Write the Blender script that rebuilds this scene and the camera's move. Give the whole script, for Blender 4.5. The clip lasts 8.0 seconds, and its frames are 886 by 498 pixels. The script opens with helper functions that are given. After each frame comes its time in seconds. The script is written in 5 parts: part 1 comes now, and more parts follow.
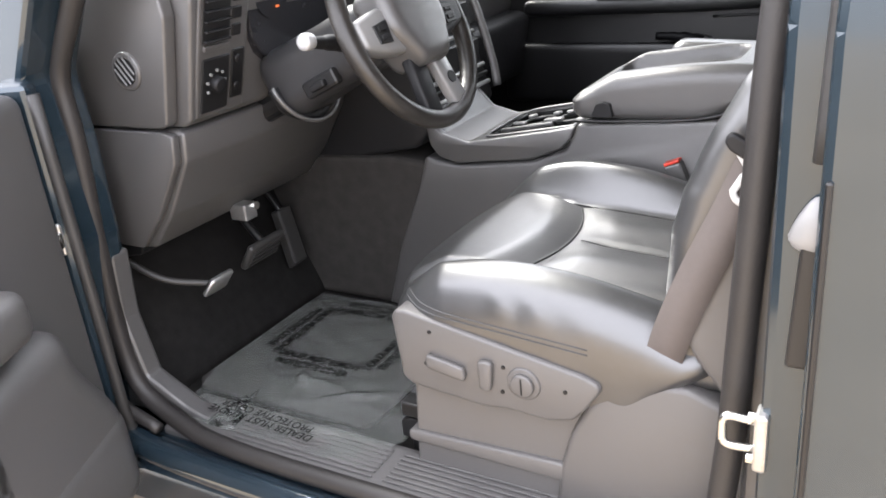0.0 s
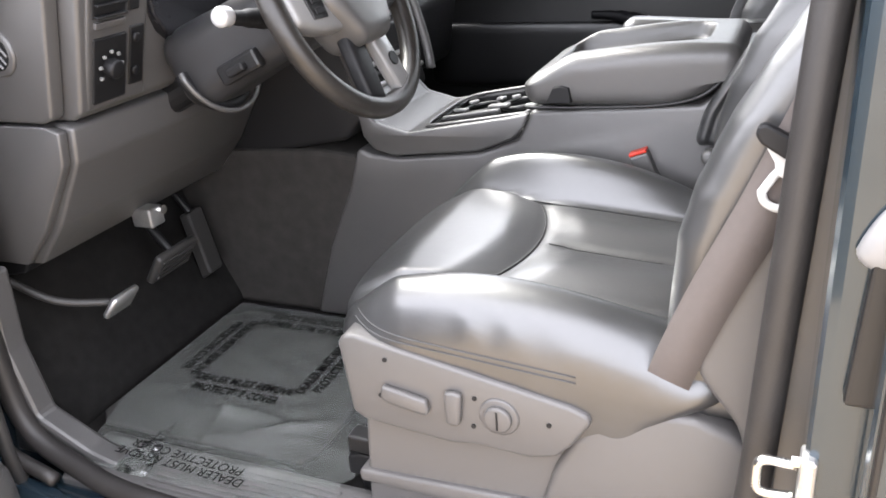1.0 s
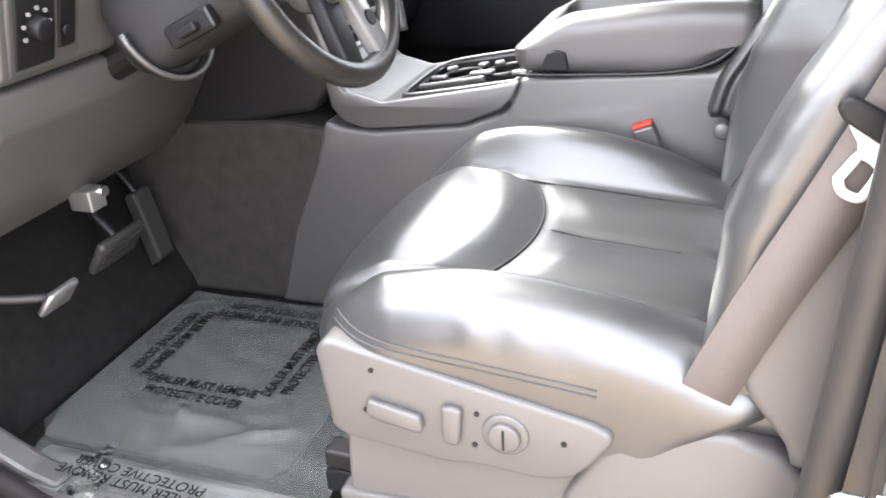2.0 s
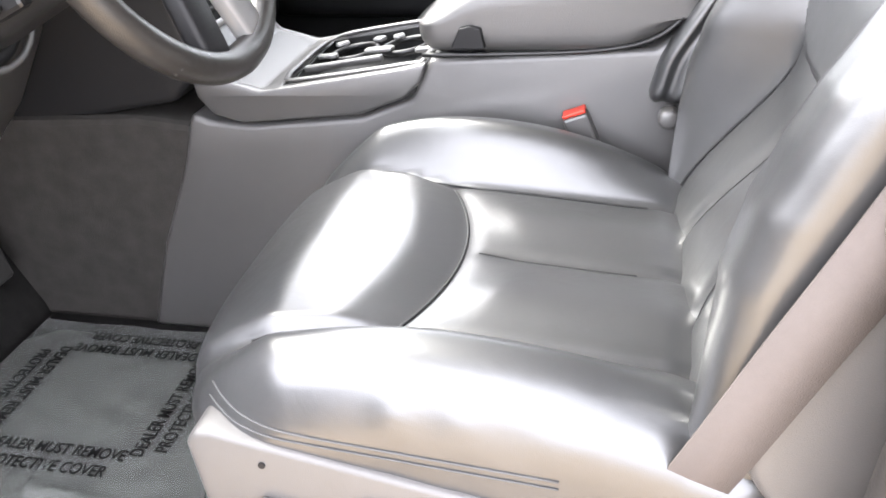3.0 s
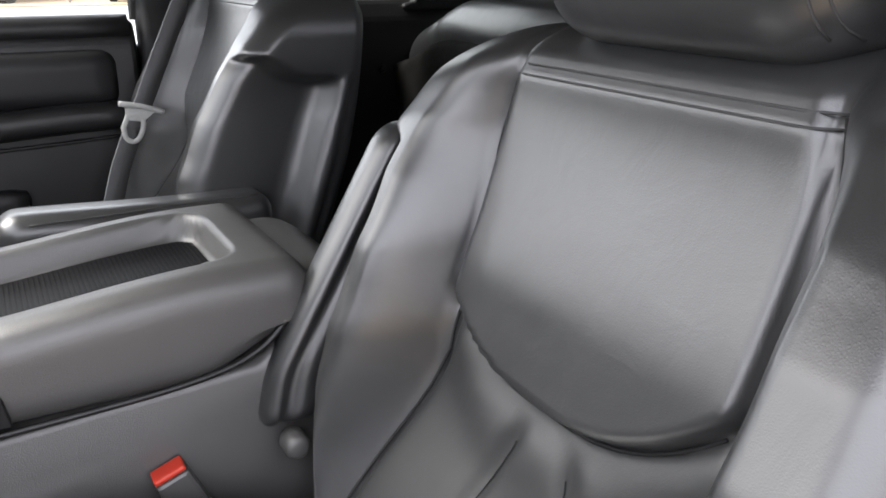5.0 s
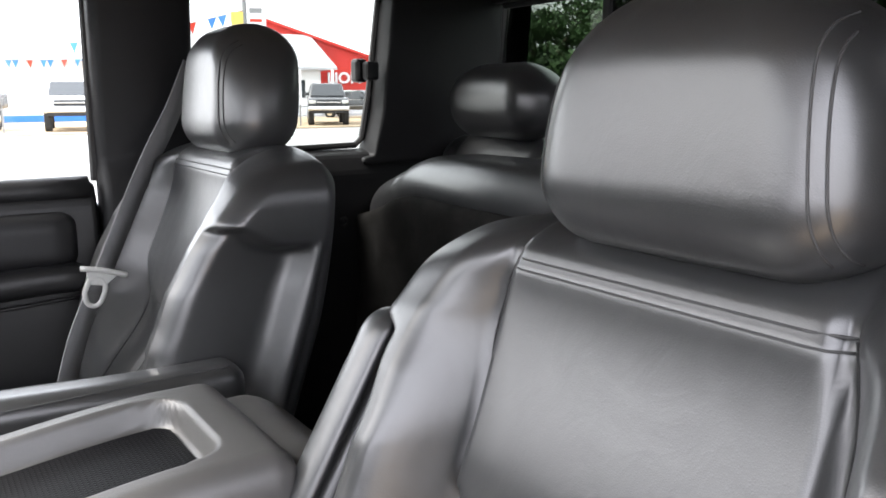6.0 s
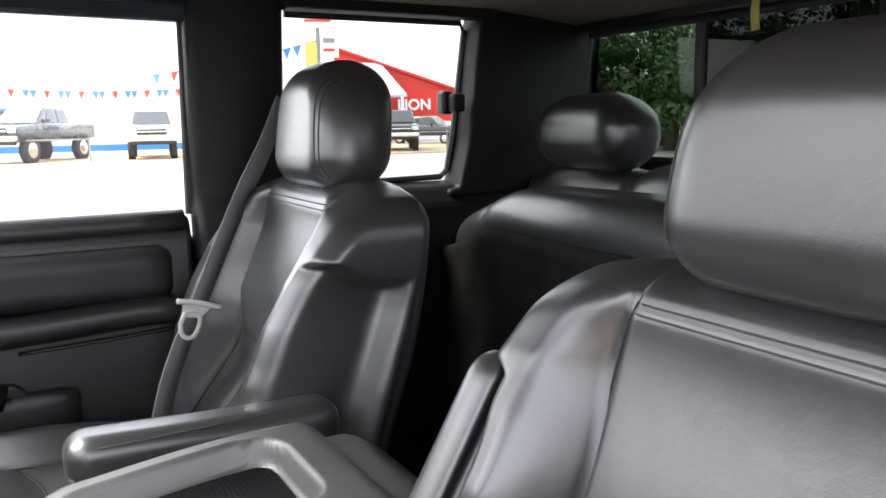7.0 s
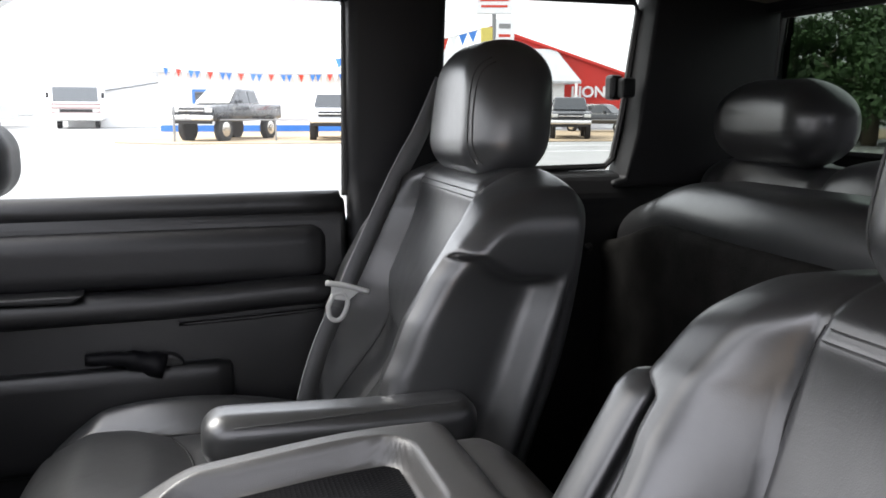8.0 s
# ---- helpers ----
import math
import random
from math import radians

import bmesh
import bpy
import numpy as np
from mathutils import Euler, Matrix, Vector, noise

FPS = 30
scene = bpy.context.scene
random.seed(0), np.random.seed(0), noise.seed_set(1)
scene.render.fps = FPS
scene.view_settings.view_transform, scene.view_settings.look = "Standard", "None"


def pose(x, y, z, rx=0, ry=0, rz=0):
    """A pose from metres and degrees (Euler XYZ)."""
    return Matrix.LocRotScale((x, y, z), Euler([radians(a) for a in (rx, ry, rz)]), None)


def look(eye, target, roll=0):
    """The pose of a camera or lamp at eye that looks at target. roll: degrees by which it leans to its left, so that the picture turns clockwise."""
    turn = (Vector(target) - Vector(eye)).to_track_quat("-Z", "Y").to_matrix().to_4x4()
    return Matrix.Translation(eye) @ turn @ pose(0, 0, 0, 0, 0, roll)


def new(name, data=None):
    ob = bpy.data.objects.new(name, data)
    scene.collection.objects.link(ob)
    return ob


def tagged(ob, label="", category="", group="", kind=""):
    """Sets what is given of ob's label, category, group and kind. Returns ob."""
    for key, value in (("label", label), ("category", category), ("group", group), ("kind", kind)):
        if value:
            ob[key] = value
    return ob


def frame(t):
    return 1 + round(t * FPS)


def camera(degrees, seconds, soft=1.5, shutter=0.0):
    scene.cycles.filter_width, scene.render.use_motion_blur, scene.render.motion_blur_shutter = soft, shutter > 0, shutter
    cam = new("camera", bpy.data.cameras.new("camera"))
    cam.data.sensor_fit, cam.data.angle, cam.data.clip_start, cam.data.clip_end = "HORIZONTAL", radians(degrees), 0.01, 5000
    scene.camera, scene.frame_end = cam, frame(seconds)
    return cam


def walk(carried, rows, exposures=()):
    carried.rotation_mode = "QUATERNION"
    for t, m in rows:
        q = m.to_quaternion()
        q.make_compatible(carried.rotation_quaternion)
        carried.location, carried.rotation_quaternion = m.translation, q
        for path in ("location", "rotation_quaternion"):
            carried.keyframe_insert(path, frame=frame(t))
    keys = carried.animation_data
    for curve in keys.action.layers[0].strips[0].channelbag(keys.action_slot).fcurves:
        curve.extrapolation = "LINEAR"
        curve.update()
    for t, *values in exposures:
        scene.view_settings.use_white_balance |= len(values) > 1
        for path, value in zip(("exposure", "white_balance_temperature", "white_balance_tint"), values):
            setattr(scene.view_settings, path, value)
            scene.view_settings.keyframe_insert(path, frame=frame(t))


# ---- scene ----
from mathutils.bvhtree import BVHTree

cam = camera(57.0, 8.0, soft=1.7)
PATH = [
    (0, (0.103, -0.218, 1.636), (-0.857, 1.359, 0.865), -5.8),
    (0.5, (0.023, -0.166, 1.608), (-0.88, 1.444, 0.839), -5.1),
    (1, (-0.061, -0.075, 1.6), (-0.807, 1.587, 0.775), -4.7),
    (1.5, (-0.127, -0.03, 1.585), (-0.791, 1.653, 0.732), -3.9),
    (3, (-0.258, 0.284, 1.537), (-0.634, 1.968, 0.526), -2.8),
    (3.5, (-0.317, 0.36, 1.553), (-0.298, 2.103, 0.574), -3.2),
    (4, (-0.335, 0.429, 1.562), (-0.125, 2.19, 0.639), -1.3),
    (4.5, (-0.33, 0.523, 1.578), (0.119, 2.284, 0.743), 0.4),
    (5, (-0.411, 0.633, 1.595), (0.523, 2.277, 0.942), 0.3),
    (6.5, (-0.459, 0.683, 1.679), (0.641, 2.323, 1.362), -0.6),
    (7, (-0.474, 0.712, 1.677), (0.488, 2.438, 1.365), -0.8),
    (7.5, (-0.439, 0.752, 1.673), (0.356, 2.559, 1.353), -0.2),
    (8, (-0.421, 0.776, 1.672), (0.169, 2.657, 1.33), 0.3),
]
walk(cam, [(t, look(eye, target, roll)) for t, eye, target, roll in PATH], [(0.0, 2.7), (1.0, 2.88), (1.5, 3.18), (2.8, 3.55), (3.2, 3.5), (3.6, 3.05), (4.4, 2.42), (5.2, 2.2), (6.3, 2.68), (7.0, 2.48), (8.0, 1.98)])

# ---- world, sun, exposure ----
world = bpy.data.worlds.new("world")
scene.world = world
world.use_nodes = True
wn, wl = world.node_tree.nodes, world.node_tree.links
sky = wn.new("ShaderNodeTexSky")
sky.sky_type, sky.sun_disc = "NISHITA", False
sky.sun_elevation, sky.sun_rotation = radians(51), radians(-59)
sky.air_density, sky.dust_density, sky.ozone_density = 1.0, 6.0, 0.6
haze = wn.new("ShaderNodeMixRGB")
haze.inputs[0].default_value = 0.75
haze.inputs[2].default_value = (9.2, 9.1, 9.85, 1)
wl.new(sky.outputs[0], haze.inputs[1])
wl.new(haze.outputs[0], wn["Background"].inputs["Color"])
wn["Background"].inputs["Strength"].default_value = 0.125
sun = new("sun", bpy.data.lights.new("sun", "SUN"))
sun.data.energy, sun.data.angle, sun.data.color = 1.4, radians(30), (1.0, 0.98, 0.95)
sun.matrix_world = look((0, 0, 10), (0.75, -0.45, 10 - 1.1))


# ---- materials ----
def mat(name, color, rough=0.5, metal=0.0, var=0.15, vscale=6.0, bump=0.0, bscale=300.0, spec=0.5, coat=0.0,
        wear=0.0, rand=0.0, kind="noise"):
    """A surface with colour variation at two scales, uneven gloss and fine relief."""
    m = bpy.data.materials.new(name)
    m.use_nodes = True
    n, l = m.node_tree.nodes, m.node_tree.links
    b = n["Principled BSDF"]
    b.inputs["Metallic"].default_value = metal
    b.inputs["Specular IOR Level"].default_value = spec
    b.inputs["Coat Weight"].default_value = coat
    b.inputs["Coat Roughness"].default_value = 0.27 if kind == "leather" else 0.08
    co = n.new("ShaderNodeTexCoord")
    big, small = n.new("ShaderNodeTexNoise"), n.new("ShaderNodeTexNoise")
    big.inputs["Scale"].default_value, big.inputs["Detail"].default_value = vscale, 4
    small.inputs["Scale"].default_value, small.inputs["Detail"].default_value = vscale * 14, 3
    for t in (big, small):
        l.new(co.outputs["Object"], t.inputs["Vector"])
    mix = n.new("ShaderNodeMath")
    mix.operation = "MULTIPLY_ADD"
    l.new(small.outputs["Fac"], mix.inputs[0])
    mix.inputs[1].default_value = 0.4
    l.new(big.outputs["Fac"], mix.inputs[2])
    ramp = n.new("ShaderNodeMapRange")
    ramp.inputs["From Min"].default_value, ramp.inputs["From Max"].default_value = 0.35, 1.05
    ramp.inputs["To Min"].default_value, ramp.inputs["To Max"].default_value = 1 - var, 1 + var
    l.new(mix.outputs[0], ramp.inputs["Value"])
    hsv = n.new("ShaderNodeHueSaturation")
    hsv.inputs["Color"].default_value = (*color, 1)
    if rand:
        oi, rr = n.new("ShaderNodeObjectInfo"), n.new("ShaderNodeMapRange")
        l.new(oi.outputs["Random"], rr.inputs["Value"])
        rr.inputs["To Min"].default_value, rr.inputs["To Max"].default_value = 1 - rand, 1 + rand
        mm = n.new("ShaderNodeMath")
        mm.operation = "MULTIPLY"
        l.new(rr.outputs[0], mm.inputs[0])
        l.new(ramp.outputs[0], mm.inputs[1])
        l.new(mm.outputs[0], hsv.inputs["Value"])
    else:
        l.new(ramp.outputs[0], hsv.inputs["Value"])
    l.new(hsv.outputs[0], b.inputs["Base Color"])
    rg = n.new("ShaderNodeMapRange")
    rg.inputs["From Min"].default_value, rg.inputs["From Max"].default_value = 0.3, 1.0
    rg.inputs["To Min"].default_value, rg.inputs["To Max"].default_value = max(0.02, rough - 0.07), min(1, rough + 0.07)
    l.new(mix.outputs[0], rg.inputs["Value"])
    l.new(rg.outputs[0], b.inputs["Roughness"])
    if bump:
        if kind == "leather":
            g = n.new("ShaderNodeTexVoronoi")
            g.feature = "DISTANCE_TO_EDGE"
            g.inputs["Scale"].default_value = bscale
            out = g.outputs["Distance"]
            wr = n.new("ShaderNodeTexNoise")
            wr.inputs["Scale"].default_value, wr.inputs["Detail"].default_value, wr.inputs["Distortion"].default_value = 16, 5, 1.2
            l.new(co.outputs["Object"], wr.inputs["Vector"])
            b2 = n.new("ShaderNodeBump")
            b2.inputs["Strength"].default_value, b2.inputs["Distance"].default_value = 0.12, 0.006
            l.new(wr.outputs["Fac"], b2.inputs["Height"])
        else:
            g = n.new("ShaderNodeTexNoise")
            g.inputs["Scale"].default_value, g.inputs["Detail"].default_value = bscale, 3
            out, b2 = g.outputs["Fac"], None
        l.new(co.outputs["Object"], g.inputs["Vector"])
        bp = n.new("ShaderNodeBump")
        bp.inputs["Strength"].default_value, bp.inputs["Distance"].default_value = bump, 0.001
        l.new(out, bp.inputs["Height"])
        if b2:
            l.new(b2.outputs[0], bp.inputs["Normal"])
        l.new(bp.outputs[0], b.inputs["Normal"])
    return m


def glass(name, tint, rough=0.0):
    """Thin window glass: clear with a mirror-like gloss."""
    m = bpy.data.materials.new(name)
    m.use_nodes = True
    n, l = m.node_tree.nodes, m.node_tree.links
    n.remove(n["Principled BSDF"])
    tr, gl, mx, fr = n.new("ShaderNodeBsdfTransparent"), n.new("ShaderNodeBsdfGlossy"), n.new("ShaderNodeMixShader"), n.new("ShaderNodeFresnel")
    tr.inputs[0].default_value = (*tint, 1)
    gl.inputs["Roughness"].default_value = rough
    fr.inputs["IOR"].default_value = 1.3
    l.new(fr.outputs[0], mx.inputs[0])
    l.new(tr.outputs[0], mx.inputs[1])
    l.new(gl.outputs[0], mx.inputs[2])
    l.new(mx.outputs[0], n["Material Output"].inputs[0])
    return m


LEATHER = mat("leather", (0.030, 0.0305, 0.0315), 0.36, var=0.22, vscale=5, bump=0.13, bscale=520, spec=1.0, coat=0.65, kind="leather")
LEATHER_SIDE = mat("vinyl_side", (0.010, 0.010, 0.011), 0.45, var=0.1, bump=0.3, bscale=500, kind="leather")
SEAM = mat("dark_seam_thread", (0.012, 0.012, 0.0125), 0.7, var=0.2, vscale=60)
STITCH = mat("stitch", (0.06, 0.06, 0.06), 0.7, var=0.2, vscale=60)
PLASTIC_SEAT = mat("seat_plastic", (0.088, 0.084, 0.081), 0.4, var=0.07, vscale=3, bump=0.35, bscale=900, spec=0.6)
PLASTIC = mat("grey_plastic", (0.066, 0.064, 0.0625), 0.33, var=0.12, vscale=3, bump=0.45, bscale=900, spec=0.95)
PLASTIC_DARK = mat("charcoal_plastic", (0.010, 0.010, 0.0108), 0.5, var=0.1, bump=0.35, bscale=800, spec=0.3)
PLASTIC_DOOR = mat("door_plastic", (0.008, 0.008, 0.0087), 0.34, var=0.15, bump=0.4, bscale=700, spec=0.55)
# Dark and matt: the shade on the console's front is put into this colour.
TUNNEL = mat("shaded_tunnel", (0.032, 0.030, 0.028), 0.95, var=0.25, vscale=30, bump=1.0, bscale=700, spec=0.1)
PLASTIC_BLACK = mat("black_plastic", (0.008, 0.008, 0.0085), 0.4, var=0.2, bump=0.15, bscale=500)
PLASTIC_COLUMN = mat("dark_column_plastic", (0.02, 0.02, 0.021), 0.42, var=0.1, bump=0.3, bscale=800)
PLASTIC_RIM = mat("satin_grey_trim", (0.2, 0.198, 0.195), 0.3, var=0.06, vscale=8, spec=0.7)
SATIN = mat("satin_silver_trim", (0.42, 0.42, 0.42), 0.32, metal=0.35, var=0.05, vscale=8)
RUBBER = mat("rubber_seal", (0.028, 0.027, 0.026), 0.5, var=0.25, vscale=12, bump=0.3, bscale=300)
# Darker than charcoal carpet itself, with the footwell's shade in the colour.
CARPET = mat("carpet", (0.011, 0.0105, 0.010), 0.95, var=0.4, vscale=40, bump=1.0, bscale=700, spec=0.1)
CARPET_BOARD = mat("carpet_board", (0.026, 0.025, 0.0235), 0.95, var=0.45, vscale=18, bump=1.0, bscale=420, spec=0.1)
FLOOR_GREY = mat("vinyl_floor", (0.085, 0.082, 0.08), 0.7, var=0.2, vscale=9, bump=0.5, bscale=300)
PAINT = mat("teal_blue_paint", (0.020, 0.035, 0.048), 0.2, metal=0.45, var=0.08, vscale=2, coat=1.0)
CHROME = mat("bright_steel", (0.7, 0.69, 0.66), 0.22, metal=1.0, var=0.1, vscale=30)
STEEL_WORN = mat("zinc_steel", (0.5, 0.5, 0.49), 0.4, metal=0.9, var=0.25, vscale=25)
WEBBING = mat("belt_webbing", (0.105, 0.090, 0.083), 0.75, var=0.12, vscale=9, bump=0.6, bscale=900, spec=0.3)
WEBBING_DARK = mat("dark_belt_webbing", (0.2, 0.2, 0.205), 0.7, var=0.12, vscale=9, bump=0.6, bscale=900, spec=0.3)
RED = mat("red_button", (0.55, 0.035, 0.015), 0.4, var=0.08)
ORANGE = mat("orange_needle", (0.8, 0.16, 0.03), 0.5)
GAUGE = mat("gauge_face", (0.01, 0.01, 0.012), 0.25, var=0.2)
HEADLINER = mat("headliner_cloth", (0.2, 0.17, 0.14), 0.95, var=0.12, vscale=30, bump=0.6, bscale=600, spec=0.1)
WHITE_PLASTIC = mat("pale_plastic", (0.5, 0.5, 0.48), 0.45, var=0.08)
PRINT = mat("black_print", (0.006, 0.006, 0.006), 0.8, spec=0.08)
DIM_PRINT = mat("grey_print", (0.16, 0.16, 0.155), 0.6)
YELLOW = mat("yellow_label", (0.6, 0.5, 0.12), 0.6)
GLASS = glass("window_glass", (0.93, 0.95, 0.94))
GLASS_QUARTER = glass("lightly_tinted_glass", (0.68, 0.7, 0.68))
GLASS_TINT = glass("tinted_glass", (0.33, 0.36, 0.33))
GLASS_SLIDER = glass("tinted_sliding_glass", (0.09, 0.095, 0.09))


def film_material():
    """Clear crinkled plastic sheet over the mat."""
    m = bpy.data.materials.new("clear_film")
    m.use_nodes = True
    n, l = m.node_tree.nodes, m.node_tree.links
    n.remove(n["Principled BSDF"])
    tr, gl, df = n.new("ShaderNodeBsdfTransparent"), n.new("ShaderNodeBsdfGlossy"), n.new("ShaderNodeBsdfDiffuse")
    haze_mix, gloss_mix, fr = n.new("ShaderNodeMixShader"), n.new("ShaderNodeMixShader"), n.new("ShaderNodeFresnel")
    tr.inputs[0].default_value, df.inputs[0].default_value = (0.94, 0.95, 0.94, 1), (0.4, 0.42, 0.4, 1)
    gl.inputs["Roughness"].default_value, fr.inputs["IOR"].default_value, haze_mix.inputs[0].default_value = 0.13, 1.4, 0.2
    co, nz, bp = n.new("ShaderNodeTexCoord"), n.new("ShaderNodeTexNoise"), n.new("ShaderNodeBump")
    nz.inputs["Scale"].default_value, nz.inputs["Detail"].default_value, nz.inputs["Distortion"].default_value = 9, 4, 1.5
    bp.inputs["Strength"].default_value, bp.inputs["Distance"].default_value = 0.6, 0.012
    l.new(co.outputs["Object"], nz.inputs["Vector"])
    l.new(nz.outputs["Fac"], bp.inputs["Height"])
    for node in (gl, df, fr):
        l.new(bp.outputs[0], node.inputs["Normal"])
    l.new(tr.outputs[0], haze_mix.inputs[1])
    l.new(df.outputs[0], haze_mix.inputs[2])
    l.new(fr.outputs[0], gloss_mix.inputs[0])
    l.new(haze_mix.outputs[0], gloss_mix.inputs[1])
    l.new(gl.outputs[0], gloss_mix.inputs[2])
    l.new(gloss_mix.outputs[0], n["Material Output"].inputs[0])
    return m


MIRROR_BLACK = mat("mirror_housing_black", (0.005, 0.005, 0.006), 0.5, var=0.1, spec=0.12)
FILM = film_material()


# ---- building helpers ----
def smooth(x, a, b):
    t = np.clip((x - a) / (b - a), 0, 1)
    return t * t * (3 - 2 * t)


def mesh_from(name, verts, faces, material, soft=True):
    me = bpy.data.meshes.new(name)
    me.from_pydata([tuple(v) for v in verts], [], [tuple(f) for f in faces])
    me.materials.append(material)
    me.update()
    if soft:
        me.shade_smooth()
    return me


def link(name, me, parent=None, label=""):
    ob = new(name, me)
    ob.parent = parent
    return tagged(ob, label)


def part(name, bm, material, parent=None, label="", soft=False):
    me = bpy.data.meshes.new(name)
    bmesh.ops.recalc_face_normals(bm, faces=bm.faces)
    bm.to_mesh(me)
    bm.free()
    me.materials.append(material)
    if soft:
        me.shade_smooth()
    return link(name, me, parent, label)


def thing(name, label, category, group="", kind=""):
    ob = new(name)
    ob.empty_display_size = 0.05
    return tagged(ob, label, category, group, kind)


def bevelled(bm, width, segments=2):
    if width:
        bmesh.ops.bevel(bm, geom=list(bm.edges), offset=width, segments=segments, profile=0.5, affect="EDGES", clamp_overlap=True)
    return bm


def box(lo, hi, bevel=0.004, segments=2):
    bm = bmesh.new()
    bmesh.ops.create_cube(bm, size=1)
    for v in bm.verts:
        v.co = Vector([(a + b) / 2 + c * (b - a) for a, b, c in zip(lo, hi, v.co)])
    return bevelled(bm, bevel, segments)


def prism(points, axis, a, b, bevel=0.004, segments=2):
    """A flat outline drawn out along an axis: points are the other two coordinates."""
    bm = bmesh.new()
    def at(p, d):
        return {"x": (d, p[0], p[1]), "y": (p[0], d, p[1]), "z": (p[0], p[1], d)}[axis]
    lo, hi = [bm.verts.new(at(p, a)) for p in points], [bm.verts.new(at(p, b)) for p in points]
    bm.faces.new(lo)
    bm.faces.new(hi[::-1])
    for i in range(len(points)):
        j = (i + 1) % len(points)
        bm.faces.new((lo[i], hi[i], hi[j], lo[j]))
    bmesh.ops.recalc_face_normals(bm, faces=bm.faces)
    return bevelled(bm, bevel, segments)


def curve_points(points, steps=8):
    """A smooth line through the points."""
    P = [Vector(p) for p in points]
    P = [2 * P[0] - P[1]] + P + [2 * P[-1] - P[-2]]
    out = []
    for i in range(1, len(P) - 2):
        for k in range(steps):
            t = k / steps
            a, b, c, d = P[i - 1], P[i], P[i + 1], P[i + 2]
            out.append(0.5 * (2 * b + (c - a) * t + (2 * a - 5 * b + 4 * c - d) * t * t + (3 * b - a - 3 * c + d) * t ** 3))
    out.append(P[-2])
    return out


def tube(points, radius, sides=8, steps=6, closed=False, flat=1.0, ease=True):
    """A round (or, with flat under 1, flattened) bar along a line."""
    pts = curve_points(points, steps) if ease and len(points) > 2 else [Vector(p) for p in points]
    bm, rings, up = bmesh.new(), [], None
    for i, p in enumerate(pts):
        q, r = (pts[(i + 1) % len(pts)], pts[i - 1]) if closed else (pts[min(i + 1, len(pts) - 1)], pts[max(i - 1, 0)])
        d = (q - r).normalized()
        if up is None:
            up = Vector((0, 0, 1)) if abs(d.z) < 0.9 else Vector((0, 1, 0))
        s = d.cross(up).normalized()
        up = s.cross(d).normalized()
        rad = radius[min(i * len(radius) // len(pts), len(radius) - 1)] if isinstance(radius, (list, tuple)) else radius
        rings.append([bm.verts.new(p + rad * (math.cos(a) * s + flat * math.sin(a) * up)) for a in [2 * math.pi * k / sides for k in range(sides)]])
    for i in range(len(rings) if closed else len(rings) - 1):
        A, B = rings[i], rings[(i + 1) % len(rings)]
        for k in range(sides):
            bm.faces.new((A[k], A[(k + 1) % sides], B[(k + 1) % sides], B[k]))
    if not closed:
        bm.faces.new(rings[0][::-1])
        bm.faces.new(rings[-1])
    return bm


def ribbon(points, across, width, thick=0.0015, steps=8):
    """A strap along a line; across: the direction of its width."""
    pts, a = curve_points(points, steps), Vector(across).normalized()
    bm, rows = bmesh.new(), []
    for i, p in enumerate(pts):
        d = (pts[min(i + 1, len(pts) - 1)] - pts[max(i - 1, 0)]).normalized()
        s = (a - a.dot(d) * d).normalized()
        nrm = d.cross(s).normalized()
        rows.append([bm.verts.new(p + s * width * u + nrm * thick * w) for u, w in ((-0.5, -1), (0.5, -1), (0.5, 1), (-0.5, 1))])
    for A, B in zip(rows, rows[1:]):
        for k in range(4):
            bm.faces.new((A[k], A[(k + 1) % 4], B[(k + 1) % 4], B[k]))
    bm.faces.new(rows[0][::-1])
    bm.faces.new(rows[-1])
    return bm


def disc(center, axis, radius, depth, sides=24, bevel=0.0, radius2=None):
    """A round plug along an axis."""
    bm = bmesh.new()
    bmesh.ops.create_cone(bm, cap_ends=True, segments=sides, radius1=radius, radius2=radius if radius2 is None else radius2, depth=depth)
    if bevel:
        bmesh.ops.bevel(bm, geom=[e for e in bm.edges if len(e.link_faces) == 2 and any(len(f.verts) > 4 for f in e.link_faces)],
                        offset=bevel, segments=2, profile=0.5, affect="EDGES")
    m = Matrix.Translation(center) @ Vector(axis).to_track_quat("Z", "Y").to_matrix().to_4x4()
    bmesh.ops.transform(bm, matrix=m, verts=bm.verts)
    return bm


def softbox(half, radius, counts):
    """Points and faces of a box with rounded edges, finely divided, round the origin."""
    half = np.array(half, float)
    verts, faces, index = [], [], {}
    def vid(p):
        key = tuple(np.round(p, 5))
        if key not in index:
            index[key] = len(verts)
            verts.append(p)
        return index[key]
    for axis in range(3):
        u, v = (axis + 1) % 3, (axis + 2) % 3
        gu, gv = np.linspace(-1, 1, counts[u] + 1), np.linspace(-1, 1, counts[v] + 1)
        for side in (-1, 1):
            ids = []
            for a in gu:
                row = []
                for b in gv:
                    p = np.zeros(3)
                    p[axis], p[u], p[v] = side, a, b
                    row.append(vid(p))
                ids.append(row)
            for i in range(counts[u]):
                for j in range(counts[v]):
                    q = (ids[i][j], ids[i + 1][j], ids[i + 1][j + 1], ids[i][j + 1])
                    faces.append(q if side > 0 else q[::-1])
    P = np.array(verts) * half
    core = np.maximum(half - radius, 1e-4)
    Q = np.clip(P, -core, core)
    D = P - Q
    L = np.linalg.norm(D, axis=1, keepdims=True)
    R = np.where(L > 1e-9, D / np.maximum(L, 1e-9) * np.minimum(radius, L * 4), 0)
    return Q + R, faces


